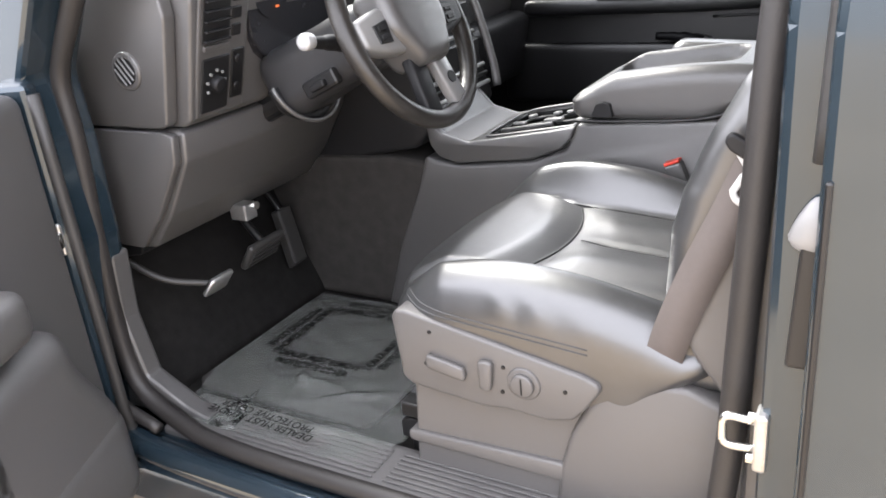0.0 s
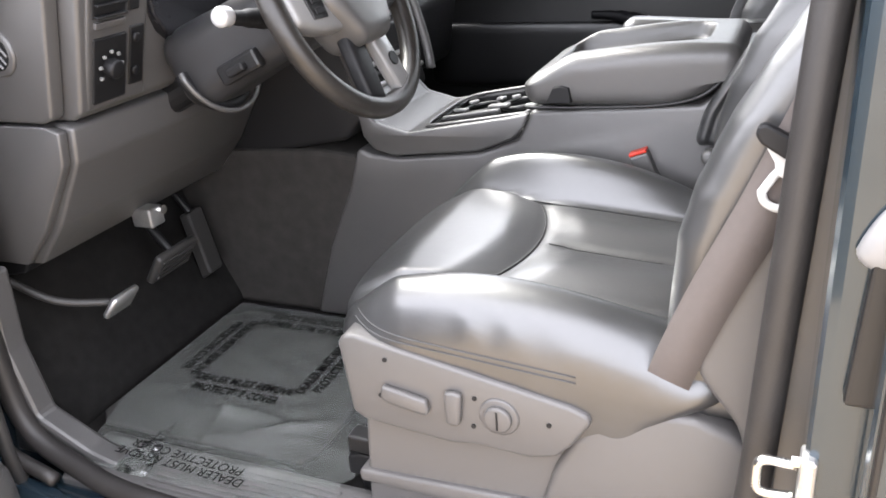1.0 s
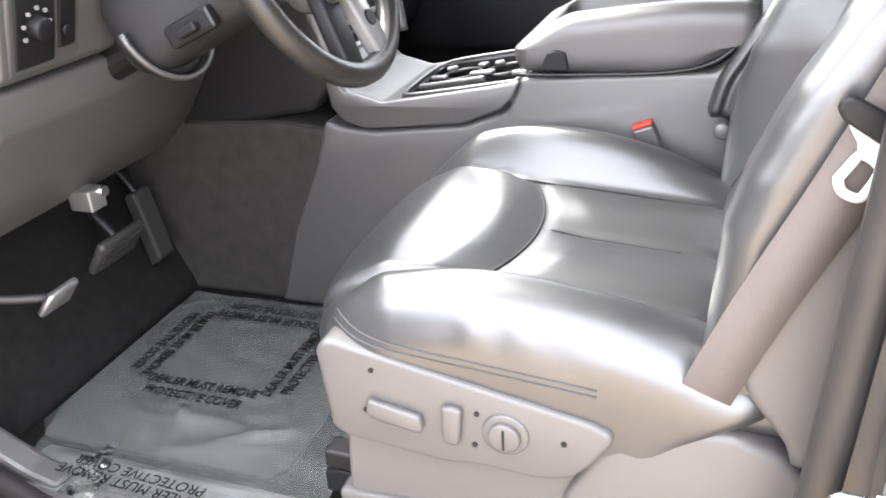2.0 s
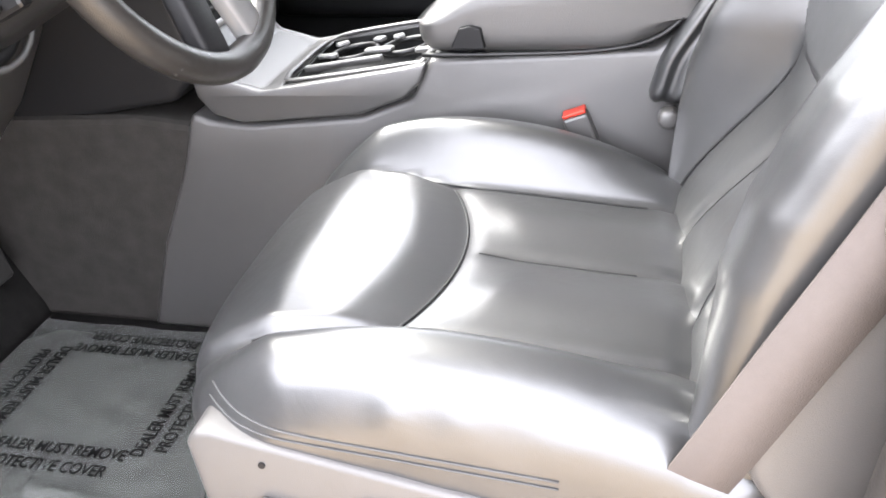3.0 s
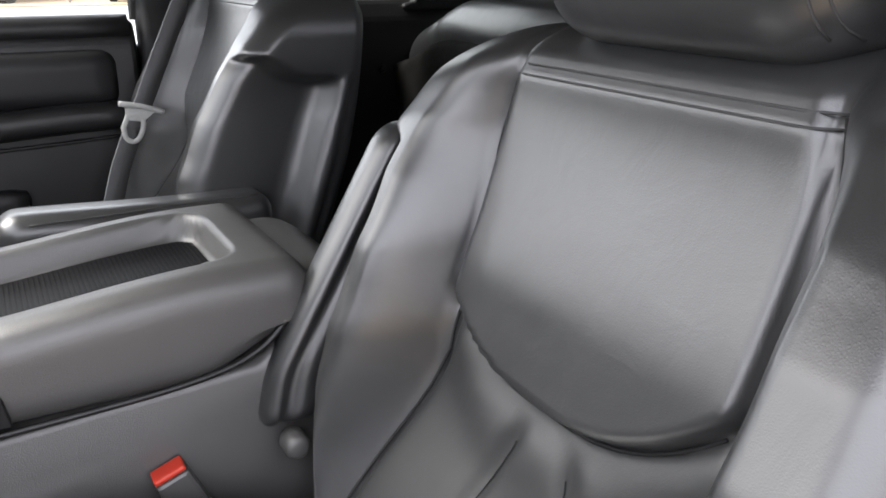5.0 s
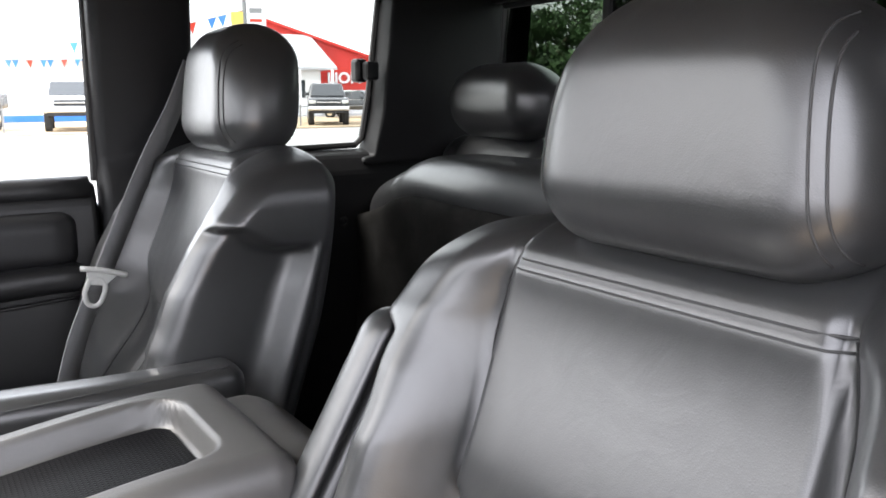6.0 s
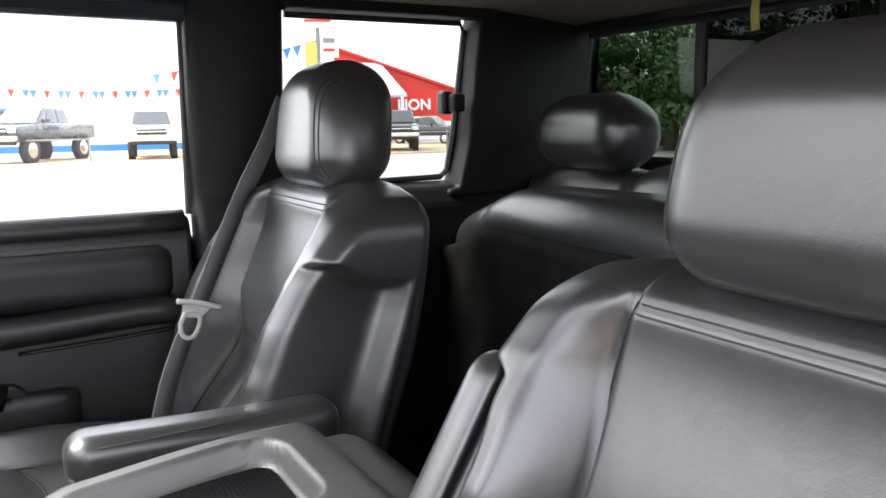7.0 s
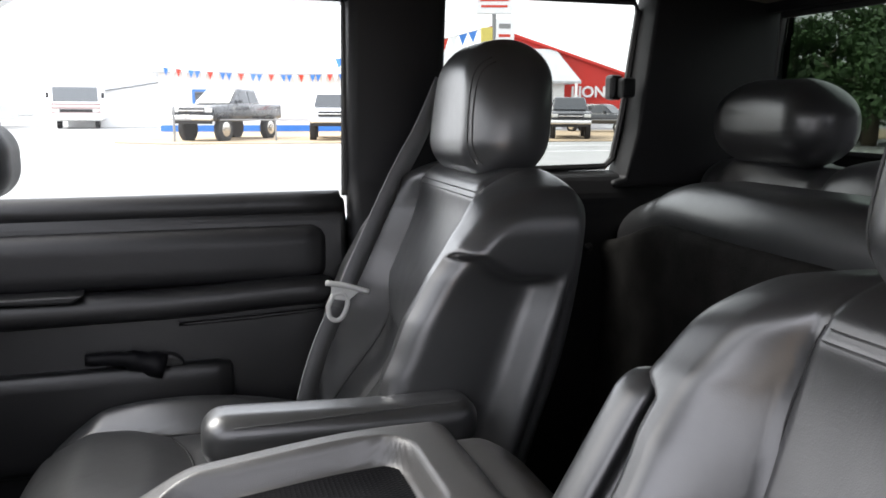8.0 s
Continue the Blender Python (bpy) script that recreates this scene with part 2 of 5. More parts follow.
def soft_part(name, half, radius, counts, shape, material, parent, label=""):
    P, F = softbox(half, radius, counts)
    return link(name, mesh_from(name, shape(P), F, material), parent, label)


def on_surface(ob, points, direction, lift=0.0008):
    """Points dropped along a direction onto a mesh."""
    tree = BVHTree.FromPolygons([v.co[:] for v in ob.data.vertices], [p.vertices[:] for p in ob.data.polygons])
    out, d = [], Vector(direction).normalized()
    for p in points:
        hit = tree.ray_cast(Vector(p) - d * 0.4, d)[0]
        if hit:
            out.append(hit - d * lift)
    return out


def letters(name, text, size, m, material, parent=None, depth=0.001, label="", bold=0.0):
    cu = bpy.data.curves.new(name, "FONT")
    cu.offset = bold
    cu.body, cu.size, cu.extrude, cu.align_x, cu.align_y = text, size, depth, "CENTER", "CENTER"
    tmp = new("tmp", cu)
    bpy.context.view_layer.update()
    me = bpy.data.meshes.new_from_object(tmp.evaluated_get(bpy.context.evaluated_depsgraph_get()))
    bpy.data.objects.remove(tmp)
    bpy.data.curves.remove(cu)
    me.transform(m)
    me.materials.clear()
    me.materials.append(material)
    return link(name, me, parent, label)


# ---- the cab: structure ----
MID = 1.58          # centre line of the cab, across
FLOOR, SILL_Y, ROOF = 0.67, 0.70, 1.955


def structure(name, bm, material, label, soft=False):
    return tagged(part(name, bm, material, None, label, soft), "", "cab structure", kind="structure")


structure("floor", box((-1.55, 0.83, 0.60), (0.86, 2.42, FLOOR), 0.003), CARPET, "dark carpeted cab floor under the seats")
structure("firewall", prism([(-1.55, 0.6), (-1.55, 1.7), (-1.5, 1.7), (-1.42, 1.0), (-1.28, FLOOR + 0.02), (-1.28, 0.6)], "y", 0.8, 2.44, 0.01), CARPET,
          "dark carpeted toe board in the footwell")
sill = tagged(new("door_sill"), "grey ribbed plastic sill plate along the door opening", "door sill", kind="structure")
part("plate", prism([(0.715, 0.655), (0.715, 0.676), (0.735, 0.69), (0.83, 0.69), (0.845, 0.684), (0.845, 0.655)], "x", -1.2, 0.0, 0.003), FLOOR_GREY, sill)
for k in range(7):
    for x0, x1 in ((-1.02, -0.68), (-0.655, -0.09)):
        part("rib", box((x0, 0.733 + 0.013 * k, 0.6905), (x1, 0.740 + 0.013 * k, 0.6945), 0.0012, 1), FLOOR_GREY, sill)
body = tagged(new("cab_shell"), "dark teal-blue painted cab body with open door aperture", "truck body", kind="structure")
part("rocker_panel", tube([(-1.36, 0.70, 0.80), (-1.32, 0.685, 0.70), (-1.2, 0.675, 0.655), (-0.9, 0.67, 0.645), (-0.4, 0.67, 0.645), (0.9, 0.67, 0.645)], 0.03, 12), PAINT, body, "painted rocker", True)
part("rocker_side", prism([(0.66, 0.36), (0.645, 0.62), (0.70, 0.665), (0.86, 0.655), (0.86, 0.36)], "x", -1.34, 1.6, 0.01), PAINT, body)
part("hinge_pillar", prism([(-1.40, 0.36), (-1.34, 0.7), (-1.30, 0.9), (-1.268, 1.1), (-1.262, 1.3), (-1.27, 1.42), (-1.18, 1.56), (-0.98, 1.86), (-1.1, 1.9), (-1.36, 1.64), (-1.52, 1.42), (-1.56, 0.36)], "y", 0.665, 0.79, 0.012), PAINT, body)
part("rear_quarter", prism([(0.035, 0.62), (0.035, 1.5), (0.055, 1.88), (0.9, 1.88), (1.0, 1.5), (1.6, 1.3), (1.6, 0.62)], "y", 0.60, 0.645, 0.01), PAINT, body)
part("pillar_step", prism([(-0.012, 0.655), (-0.012, 1.5), (0.0, 1.88), (0.09, 1.88), (0.09, 0.655)], "y", 0.645, 0.735, 0.012), PAINT, body)
part("fender", prism([(-1.56, 0.4), (-1.56, 1.22), (-3.0, 1.16), (-3.0, 0.5)], "y", 0.56, 0.66, 0.03), PAINT, body)
part("hood", prism([(-1.56, 1.3), (-1.6, 1.33), (-3.0, 1.22), (-3.0, 1.1), (-1.56, 1.18)], "y", 0.66, 2.52, 0.02), PAINT, body)
part("roof", prism([(-0.68, ROOF - 0.005), (-0.55, ROOF + 0.035), (-0.4, ROOF + 0.05), (0.7, ROOF + 0.05), (0.9, ROOF + 0.0), (0.9, ROOF - 0.02), (-0.60, ROOF - 0.01), (-0.68, ROOF - 0.02)], "y", 0.72, 2.46, 0.015), PAINT, body)
part("far_side", prism([(-1.5, 0.5), (-1.5, 1.44), (0.9, 1.44), (0.9, 0.5)], "y", 2.48, 2.54, 0.01), PAINT, body)
part("lower_back", box((0.885, 0.66, 0.5), (0.93, 2.52, 1.52), 0.01), PAINT, body)
for y0, y1 in ((0.70, 0.775), (2.42, 2.50)):
    part("windshield_pillar", prism([(-1.20, 1.56), (-1.14, 1.60), (-0.70, 1.865), (-0.62, 1.885), (-0.62, ROOF - 0.012), (-0.68, ROOF - 0.022), (-1.24, 1.64)], "y", y0, y1, 0.01), PAINT, body)
    part("roof_rail", prism([(-0.615, 1.885), (-0.5, 1.88), (0.06, 1.875), (0.06, ROOF - 0.012), (-0.615, ROOF - 0.013)], "y", y0, y1, 0.01), PAINT, body)
shield_glass = tagged(new("windshield"), "lightly tinted windshield above the dashboard", "window", kind="structure")
link("pane", mesh_from("pane", [(-1.46, 0.78, 1.60), (-1.46, 2.415, 1.60), (-0.68, 2.415, 1.925), (-0.68, 0.78, 1.925)], [(0, 1, 2, 3)], glass("windshield_glass", (0.86, 0.88, 0.87)), False), shield_glass)
step = tagged(new("side_step"), "weathered tan running board below the rocker", "side step", kind="structure")
part("tread", box((-1.5, 0.50, 0.50), (1.3, 0.66, 0.53), 0.01), mat("dusty_tread", (0.25, 0.19, 0.14), 0.8, var=0.25, vscale=14), step)
part("edge_bar", tube([(-1.52, 0.49, 0.50), (1.3, 0.49, 0.50)], 0.022, 10, ease=False), CHROME, step, "polished edge", True)

# pillar trims and rubber seals of the driver's opening
SEAL = mat("dusty_seal", (0.022, 0.02, 0.019), 0.5, var=0.2, vscale=14, bump=0.3, bscale=300)
seal = tagged(new("door_seal"), "black rubber weatherstrip round the driver's door opening", "weatherstrip", kind="structure")
part("strip", tube([(-1.09, 0.742, 1.66), (-1.185, 0.742, 1.53), (-1.262, 0.742, 1.42), (-1.268, 0.742, 1.30), (-1.285, 0.742, 1.1), (-1.30, 0.742, 0.90), (-1.275, 0.738, 0.755),
                    (-1.17, 0.728, 0.70), (-1.0, 0.708, 0.684), (-0.6, 0.706, 0.682), (-0.2, 0.708, 0.684), (-0.09, 0.72, 0.74), (-0.06, 0.725, 0.9),
                    (-0.045, 0.725, 1.2), (-0.03, 0.735, 1.52), (0.0, 0.77, 1.86)], 0.019, 10), SEAL, seal, "", True)
part("outer_strip", tube([(-1.20, 0.70, 1.62), (-1.33, 0.70, 1.43), (-1.325, 0.70, 1.28), (-1.335, 0.70, 1.0), (-1.345, 0.70, 0.85)], 0.013, 8), RUBBER, seal, "", True)
part("inner_lip", tube([(-1.13, 0.705, 1.66), (-1.225, 0.705, 1.535), (-1.298, 0.70, 1.42), (-1.302, 0.695, 1.30), (-1.315, 0.69, 1.1), (-1.325, 0.69, 0.90), (-1.295, 0.69, 0.75), (-1.18, 0.69, 0.695)], 0.013, 8), SEAL, seal, "", True)
structure("kick_panel", prism([(-1.275, 1.05), (-1.29, 0.9), (-1.265, 0.765), (-1.16, 0.71), (-1.10, 0.695), (-1.12, 0.675), (-1.42, 0.675), (-1.42, 1.05)], "y", 0.752, 0.80, 0.008), PLASTIC,
          "grey plastic kick panel beside the footwell")
structure("pillar_trim", prism([(-0.045, 0.70), (-0.04, 1.2), (-0.02, 1.5), (0.03, 1.9), (0.3, 1.9), (0.3, 0.70)], "y", 0.74, 0.775, 0.008), PLASTIC, "grey plastic lock pillar trim")
structure("pillar_slot", prism([(0.012, 1.13), (0.02, 1.30), (0.045, 1.30), (0.045, 1.13)], "y", 0.63, 0.648, 0.004), PLASTIC_BLACK, "dark slot in the lock pillar with a pale cap")
cap_bm = bmesh.new()
bmesh.ops.create_uvsphere(cap_bm, u_segments=20, v_segments=12, radius=1)
for v in cap_bm.verts:
    v.co = Vector((0.032 + (0.027 - 0.012 * max(v.co.z, 0)) * v.co.x, 0.64 + 0.013 * v.co.y, 1.285 + (0.045 if v.co.z > 0 else 0.02) * v.co.z))
tagged(part("door_bumper", cap_bm, PLASTIC_RIM, None, "pale grey rubber bump stop on the lock pillar", True), "", "bump stop")
structure("pillar_strip", tube([(0.038, 0.625, 1.37), (0.045, 0.628, 1.60), (0.055, 0.64, 1.86)], 0.014, 8, flat=0.6), RUBBER, "grey rubber strip down the pillar", True)
structure("shut_gap", box((0.040, 0.594, 0.66), (0.047, 0.66, 1.36), 0.002, 1), PLASTIC_BLACK, "dark gap between pillar and half door")

striker = thing("door_striker", "bright zinc-plated door striker bolted on the pillar", "striker")
part("base_plate", box((-0.016, 0.635, 0.975), (0.0, 0.668, 1.055), 0.004), STEEL_WORN, striker)
part("loop", tube([(-0.018, 0.655, 1.035), (-0.05, 0.655, 1.035), (-0.055, 0.655, 1.015), (-0.05, 0.655, 0.995), (-0.018, 0.655, 0.995)], 0.0055, 10), CHROME, striker, "", True)
part("bolt", disc((-0.02, 0.648, 1.045), (1, 0, 0), 0.006, 0.008, 6), CHROME, striker)
part("bolt", disc((-0.02, 0.648, 0.985), (1, 0, 0), 0.006, 0.008, 6), CHROME, striker)

# headliner, far side and back of the cab
tagged(part("ceiling", prism([(-0.66, ROOF - 0.055), (-0.58, ROOF - 0.045), (-0.3, ROOF - 0.025), (0.6, ROOF - 0.025), (0.84, ROOF - 0.05), (0.84, ROOF - 0.012), (-0.58, ROOF - 0.014), (-0.66, ROOF - 0.022)], "y", 0.78, 2.415, 0.004),
            HEADLINER, None, "tan-grey cloth headliner"), "", "headliner", kind="structure")


def far_pillars():
    """Trim of the far side: lock pillar, window frame of the rear quarter and the rear corner."""
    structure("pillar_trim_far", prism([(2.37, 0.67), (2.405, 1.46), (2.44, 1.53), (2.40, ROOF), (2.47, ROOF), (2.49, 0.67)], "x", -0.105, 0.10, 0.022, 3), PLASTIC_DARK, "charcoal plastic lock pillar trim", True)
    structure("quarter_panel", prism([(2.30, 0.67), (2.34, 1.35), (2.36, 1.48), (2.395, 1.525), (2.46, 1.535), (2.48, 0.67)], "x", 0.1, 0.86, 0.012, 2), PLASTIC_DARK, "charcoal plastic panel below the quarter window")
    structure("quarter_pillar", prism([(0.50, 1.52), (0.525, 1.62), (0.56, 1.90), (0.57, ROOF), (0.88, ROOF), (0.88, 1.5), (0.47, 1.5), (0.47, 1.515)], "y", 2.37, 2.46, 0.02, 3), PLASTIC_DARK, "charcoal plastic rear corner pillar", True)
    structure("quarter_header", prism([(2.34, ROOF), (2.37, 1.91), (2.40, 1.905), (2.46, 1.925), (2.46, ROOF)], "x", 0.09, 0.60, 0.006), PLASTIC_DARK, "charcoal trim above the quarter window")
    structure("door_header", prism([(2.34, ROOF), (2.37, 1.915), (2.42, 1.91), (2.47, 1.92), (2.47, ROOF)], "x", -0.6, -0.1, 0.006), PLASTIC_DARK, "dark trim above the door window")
    w = tagged(new("window_2"), "lightly tinted rear quarter window with a latch on its edge", "window", kind="structure")
    g = part("pane", prism([(0.085, 1.53), (0.10, 1.92), (0.575, 1.92), (0.51, 1.53)], "y", 2.45, 2.455, 0), GLASS_QUARTER, w)
    g.visible_shadow = False
    part("seal", tube([(0.11, 2.443, 1.905), (0.545, 2.443, 1.905), (0.556, 2.443, 1.885), (0.525, 2.443, 1.66), (0.505, 2.443, 1.56), (0.485, 2.443, 1.542), (0.10, 2.443, 1.535)], 0.008, 6, ease=False), RUBBER, w)
    latch = thing("window_latch", "charcoal plastic latch of the quarter window", "latch")
    part("base", box((0.475, 2.405, 1.69), (0.505, 2.44, 1.745), 0.008), PLASTIC_BLACK, latch)
    part("lever", box((0.487, 2.375, 1.695), (0.52, 2.405, 1.738), 0.007), PLASTIC_DARK, latch)


far_pillars()

back = tagged(new("wall_back"), "charcoal trimmed back wall of the cab", "cab wall", kind="structure")
part("panel", box((0.865, 0.72, 0.6), (0.885, 2.44, 1.575), 0.004), PLASTIC_BLACK, back)
part("header", box((0.84, 0.72, 1.885), (0.885, 2.44, ROOF), 0.006), PLASTIC_BLACK, back)
part("corner", box((0.83, 2.385, 1.5), (0.885, 2.45, ROOF), 0.012), PLASTIC_BLACK, back)
part("corner", box((0.83, 0.71, 1.5), (0.885, 0.785, ROOF), 0.012), PLASTIC_BLACK, back)
rear_win = tagged(new("window_3"), "dark tinted rear window with a sliding centre pane", "window", kind="structure")
for y0, y1, gl in ((0.785, 1.17, GLASS_TINT), (1.17, 1.99, GLASS_SLIDER), (1.99, 2.385, GLASS_TINT)):
    part("pane", box((0.872, y0, 1.575), (0.876, y1, 1.885), 0), gl, rear_win).visible_shadow = False
for y in (1.17, 1.58, 1.99):
    part("divider", box((0.862, y - 0.011, 1.575), (0.882, y + 0.011, 1.885), 0.004), PLASTIC_BLACK, rear_win)
part("window_frame", tube([(0.866, 0.79, 1.58), (0.866, 2.38, 1.58), (0.866, 2.345, 1.88), (0.866, 0.82, 1.88)], 0.009, 6, closed=True, ease=False), RUBBER, rear_win)


tag = thing("hanging_tag", "small tan strip hanging in front of the rear window", "tag")
part("strip", ribbon([(0.838, 1.823, 1.91), (0.834, 1.823, 1.87), (0.836, 1.821, 1.838)], (0, 1, 0), 0.018), YELLOW, tag)


# ---- driver's door, standing open ----
def driver_door():
    d = tagged(new("door_1"), "open driver's door with grey moulded trim and map pocket", "truck door", kind="structure")
    hinge = Matrix.Translation((-1.30, 0.655, 0)) @ Matrix.Rotation(radians(-66), 4, "Z")
    def put(ob):
        ob.data.transform(hinge)
        return ob
    put(part("skin", box((0.0, -0.06, 0.58), (1.15, -0.02, 1.42), 0.02), PAINT, d, "painted outer skin"))
    put(part("edge", box((-0.02, -0.055, 0.60), (0.02, 0.05, 1.42), 0.012), PAINT, d, "painted hinge edge"))
    put(part("trim", box((0.02, -0.02, 0.60), (1.12, 0.045, 1.41), 0.03, 4), PLASTIC, d, "grey moulded trim", True))
    def pocket(P):
        Q = P.copy()
        Q[:, 0] += 0.10 * smooth(Q[:, 2], -0.1, 0.12) * (Q[:, 0] < 0)
        return Q + np.array([0.42, 0.05, 0.86])
    put(soft_part("panel", (0.36, 0.035, 0.17), 0.05, (30, 6, 20), pocket, PLASTIC, d, "raised grey panel"))
    put(soft_part("map_pocket", (0.38, 0.045, 0.11), 0.05, (30, 6, 16), lambda P: P + np.array([0.44, 0.055, 0.70]), PLASTIC, d, "grey map pocket"))
    put(soft_part("armrest", (0.34, 0.045, 0.05), 0.035, (24, 6, 10), lambda P: P + np.array([0.60, 0.075, 1.10]), PLASTIC, d, "grey armrest"))
    put(part("weatherstrip", tube([(0.012, 0.056, 1.40), (0.012, 0.056, 0.75), (0.05, 0.056, 0.62), (1.1, 0.056, 0.61)], 0.012, 8), RUBBER, d, "", True))
    h = thing("hinge", "pale zinc-plated door hinge on the pillar", "hinge")
    part("leaf", box((-1.305, 0.648, 1.225), (-1.262, 0.668, 1.33), 0.005), WHITE_PLASTIC, h)
    part("pin", disc((-1.31, 0.640, 1.275), (0, 0, 1), 0.009, 0.12, 12), STEEL_WORN, h, "", True)
    for z in (1.25, 1.305):
        part("bolt", disc((-1.28, 0.645, z), (0, 1, 0), 0.007, 0.008, 6), STEEL_WORN, h)
    k = thing("check_strap", "greasy steel door check strap by the hinge", "door check")
    part("arm", box((-1.33, 0.60, 1.12), (-1.262, 0.662, 1.135), 0.004), PLASTIC_BLACK, k)
    part("bracket", box((-1.285, 0.645, 1.095), (-1.255, 0.668, 1.16), 0.005), STEEL_WORN, k)
    part("roller", disc((-1.262, 0.640, 1.128), (0, 0, 1), 0.014, 0.03, 14, 0.003), CHROME, k, "", True)
    part("rubber_gaiter", tube([(-1.30, 0.655, 1.05), (-1.30, 0.60, 1.04), (-1.285, 0.54, 1.03)], 0.028, 10), RUBBER, k, "black rubber cable gaiter", True)


driver_door()


# ---- passenger's door, closed ----
def passenger_door():
    d = tagged(new("door_2"), "closed passenger door with charcoal trim and armrest", "truck door", kind="structure")
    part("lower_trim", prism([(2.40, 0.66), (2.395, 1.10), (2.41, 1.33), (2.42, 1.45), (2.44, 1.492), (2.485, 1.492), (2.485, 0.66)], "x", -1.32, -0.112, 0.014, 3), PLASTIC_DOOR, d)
    part("top_rail", tube([(-1.3, 2.446, 1.474), (-0.7, 2.446, 1.476), (-0.125, 2.446, 1.478)], 0.030, 14, flat=0.85), PLASTIC_COLUMN, d, "", True)
    soft_part("insert", (0.36, 0.012, 0.056), 0.03, (30, 4, 14), lambda P: P + np.array([-0.52, 2.408, 1.382]), LEATHER_SIDE, d, "dark vinyl insert")
    def arm(P):
        Q = P.copy()
        Q[:, 1] -= 0.02 * smooth(-Q[:, 0], -0.1, 0.4)
        Q[:, 2] += 0.012 * smooth(Q[:, 0], 0.1, 0.42)
        return Q + np.array([-0.60, 2.385, 1.30])
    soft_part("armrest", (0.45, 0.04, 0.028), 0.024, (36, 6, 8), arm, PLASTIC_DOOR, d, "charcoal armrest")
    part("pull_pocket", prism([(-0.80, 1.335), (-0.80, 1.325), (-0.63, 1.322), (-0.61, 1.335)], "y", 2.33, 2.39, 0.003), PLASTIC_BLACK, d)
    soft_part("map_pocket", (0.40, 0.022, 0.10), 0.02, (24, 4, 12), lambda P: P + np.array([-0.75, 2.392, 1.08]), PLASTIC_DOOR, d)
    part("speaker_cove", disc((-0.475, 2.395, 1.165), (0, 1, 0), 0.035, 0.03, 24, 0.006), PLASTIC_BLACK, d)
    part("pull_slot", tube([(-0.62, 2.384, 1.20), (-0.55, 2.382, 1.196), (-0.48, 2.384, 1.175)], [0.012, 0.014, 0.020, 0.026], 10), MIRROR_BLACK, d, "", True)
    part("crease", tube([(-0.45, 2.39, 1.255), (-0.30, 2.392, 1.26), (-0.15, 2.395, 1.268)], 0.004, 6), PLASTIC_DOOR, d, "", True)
    part("switch_panel", box((-0.735, 2.392, 1.378), (-0.665, 2.402, 1.408), 0.003), PLASTIC_BLACK, d)
    for x in (-0.715, -0.69):
        part("window_switch", box((x - 0.008, 2.386, 1.387), (x + 0.008, 2.394, 1.398), 0.003), PLASTIC_DARK, d)
    hb = part("handle_bezel", box((-0.625, 2.392, 1.375), (-0.555, 2.402, 1.412), 0.006), PLASTIC_BLACK, d)
    part("lever", box((-0.61, 2.382, 1.388), (-0.578, 2.394, 1.402), 0.004), SATIN, hb)
    part("lock_mark", box((-0.572, 2.386, 1.392), (-0.565, 2.393, 1.406), 0.001), RED, hb, "small red lock mark")
    w = tagged(new("window_1"), "closed clear side window of the passenger door", "window", kind="structure")
    part("pane", prism([(-1.15, 1.48), (-0.85, 1.93), (-0.085, 1.93), (-0.095, 1.48)], "y", 2.474, 2.478, 0), GLASS, w).visible_shadow = False
    part("run_channel", tube([(-0.108, 2.462, 1.49), (-0.104, 2.455, 1.91)], 0.008, 6, ease=False), RUBBER, w)
    mir = thing("side_mirror", "black side mirror outside the passenger window", "mirror")
    soft_part("housing", (0.05, 0.12, 0.085), 0.07, (10, 20, 20), lambda P: P + np.array([-0.838, 2.71, 1.555]), MIRROR_BLACK, mir)
    part("mirror_glass", box((-0.790, 2.64, 1.515), (-0.7865, 2.70, 1.595), 0.001, 1), CHROME, mir, "mirror glass")
    part("arm", tube([(-0.85, 2.62, 1.50), (-0.88, 2.55, 1.46), (-0.90, 2.50, 1.42)], 0.02, 8), PLASTIC_BLACK, mir, "", True)


passenger_door()


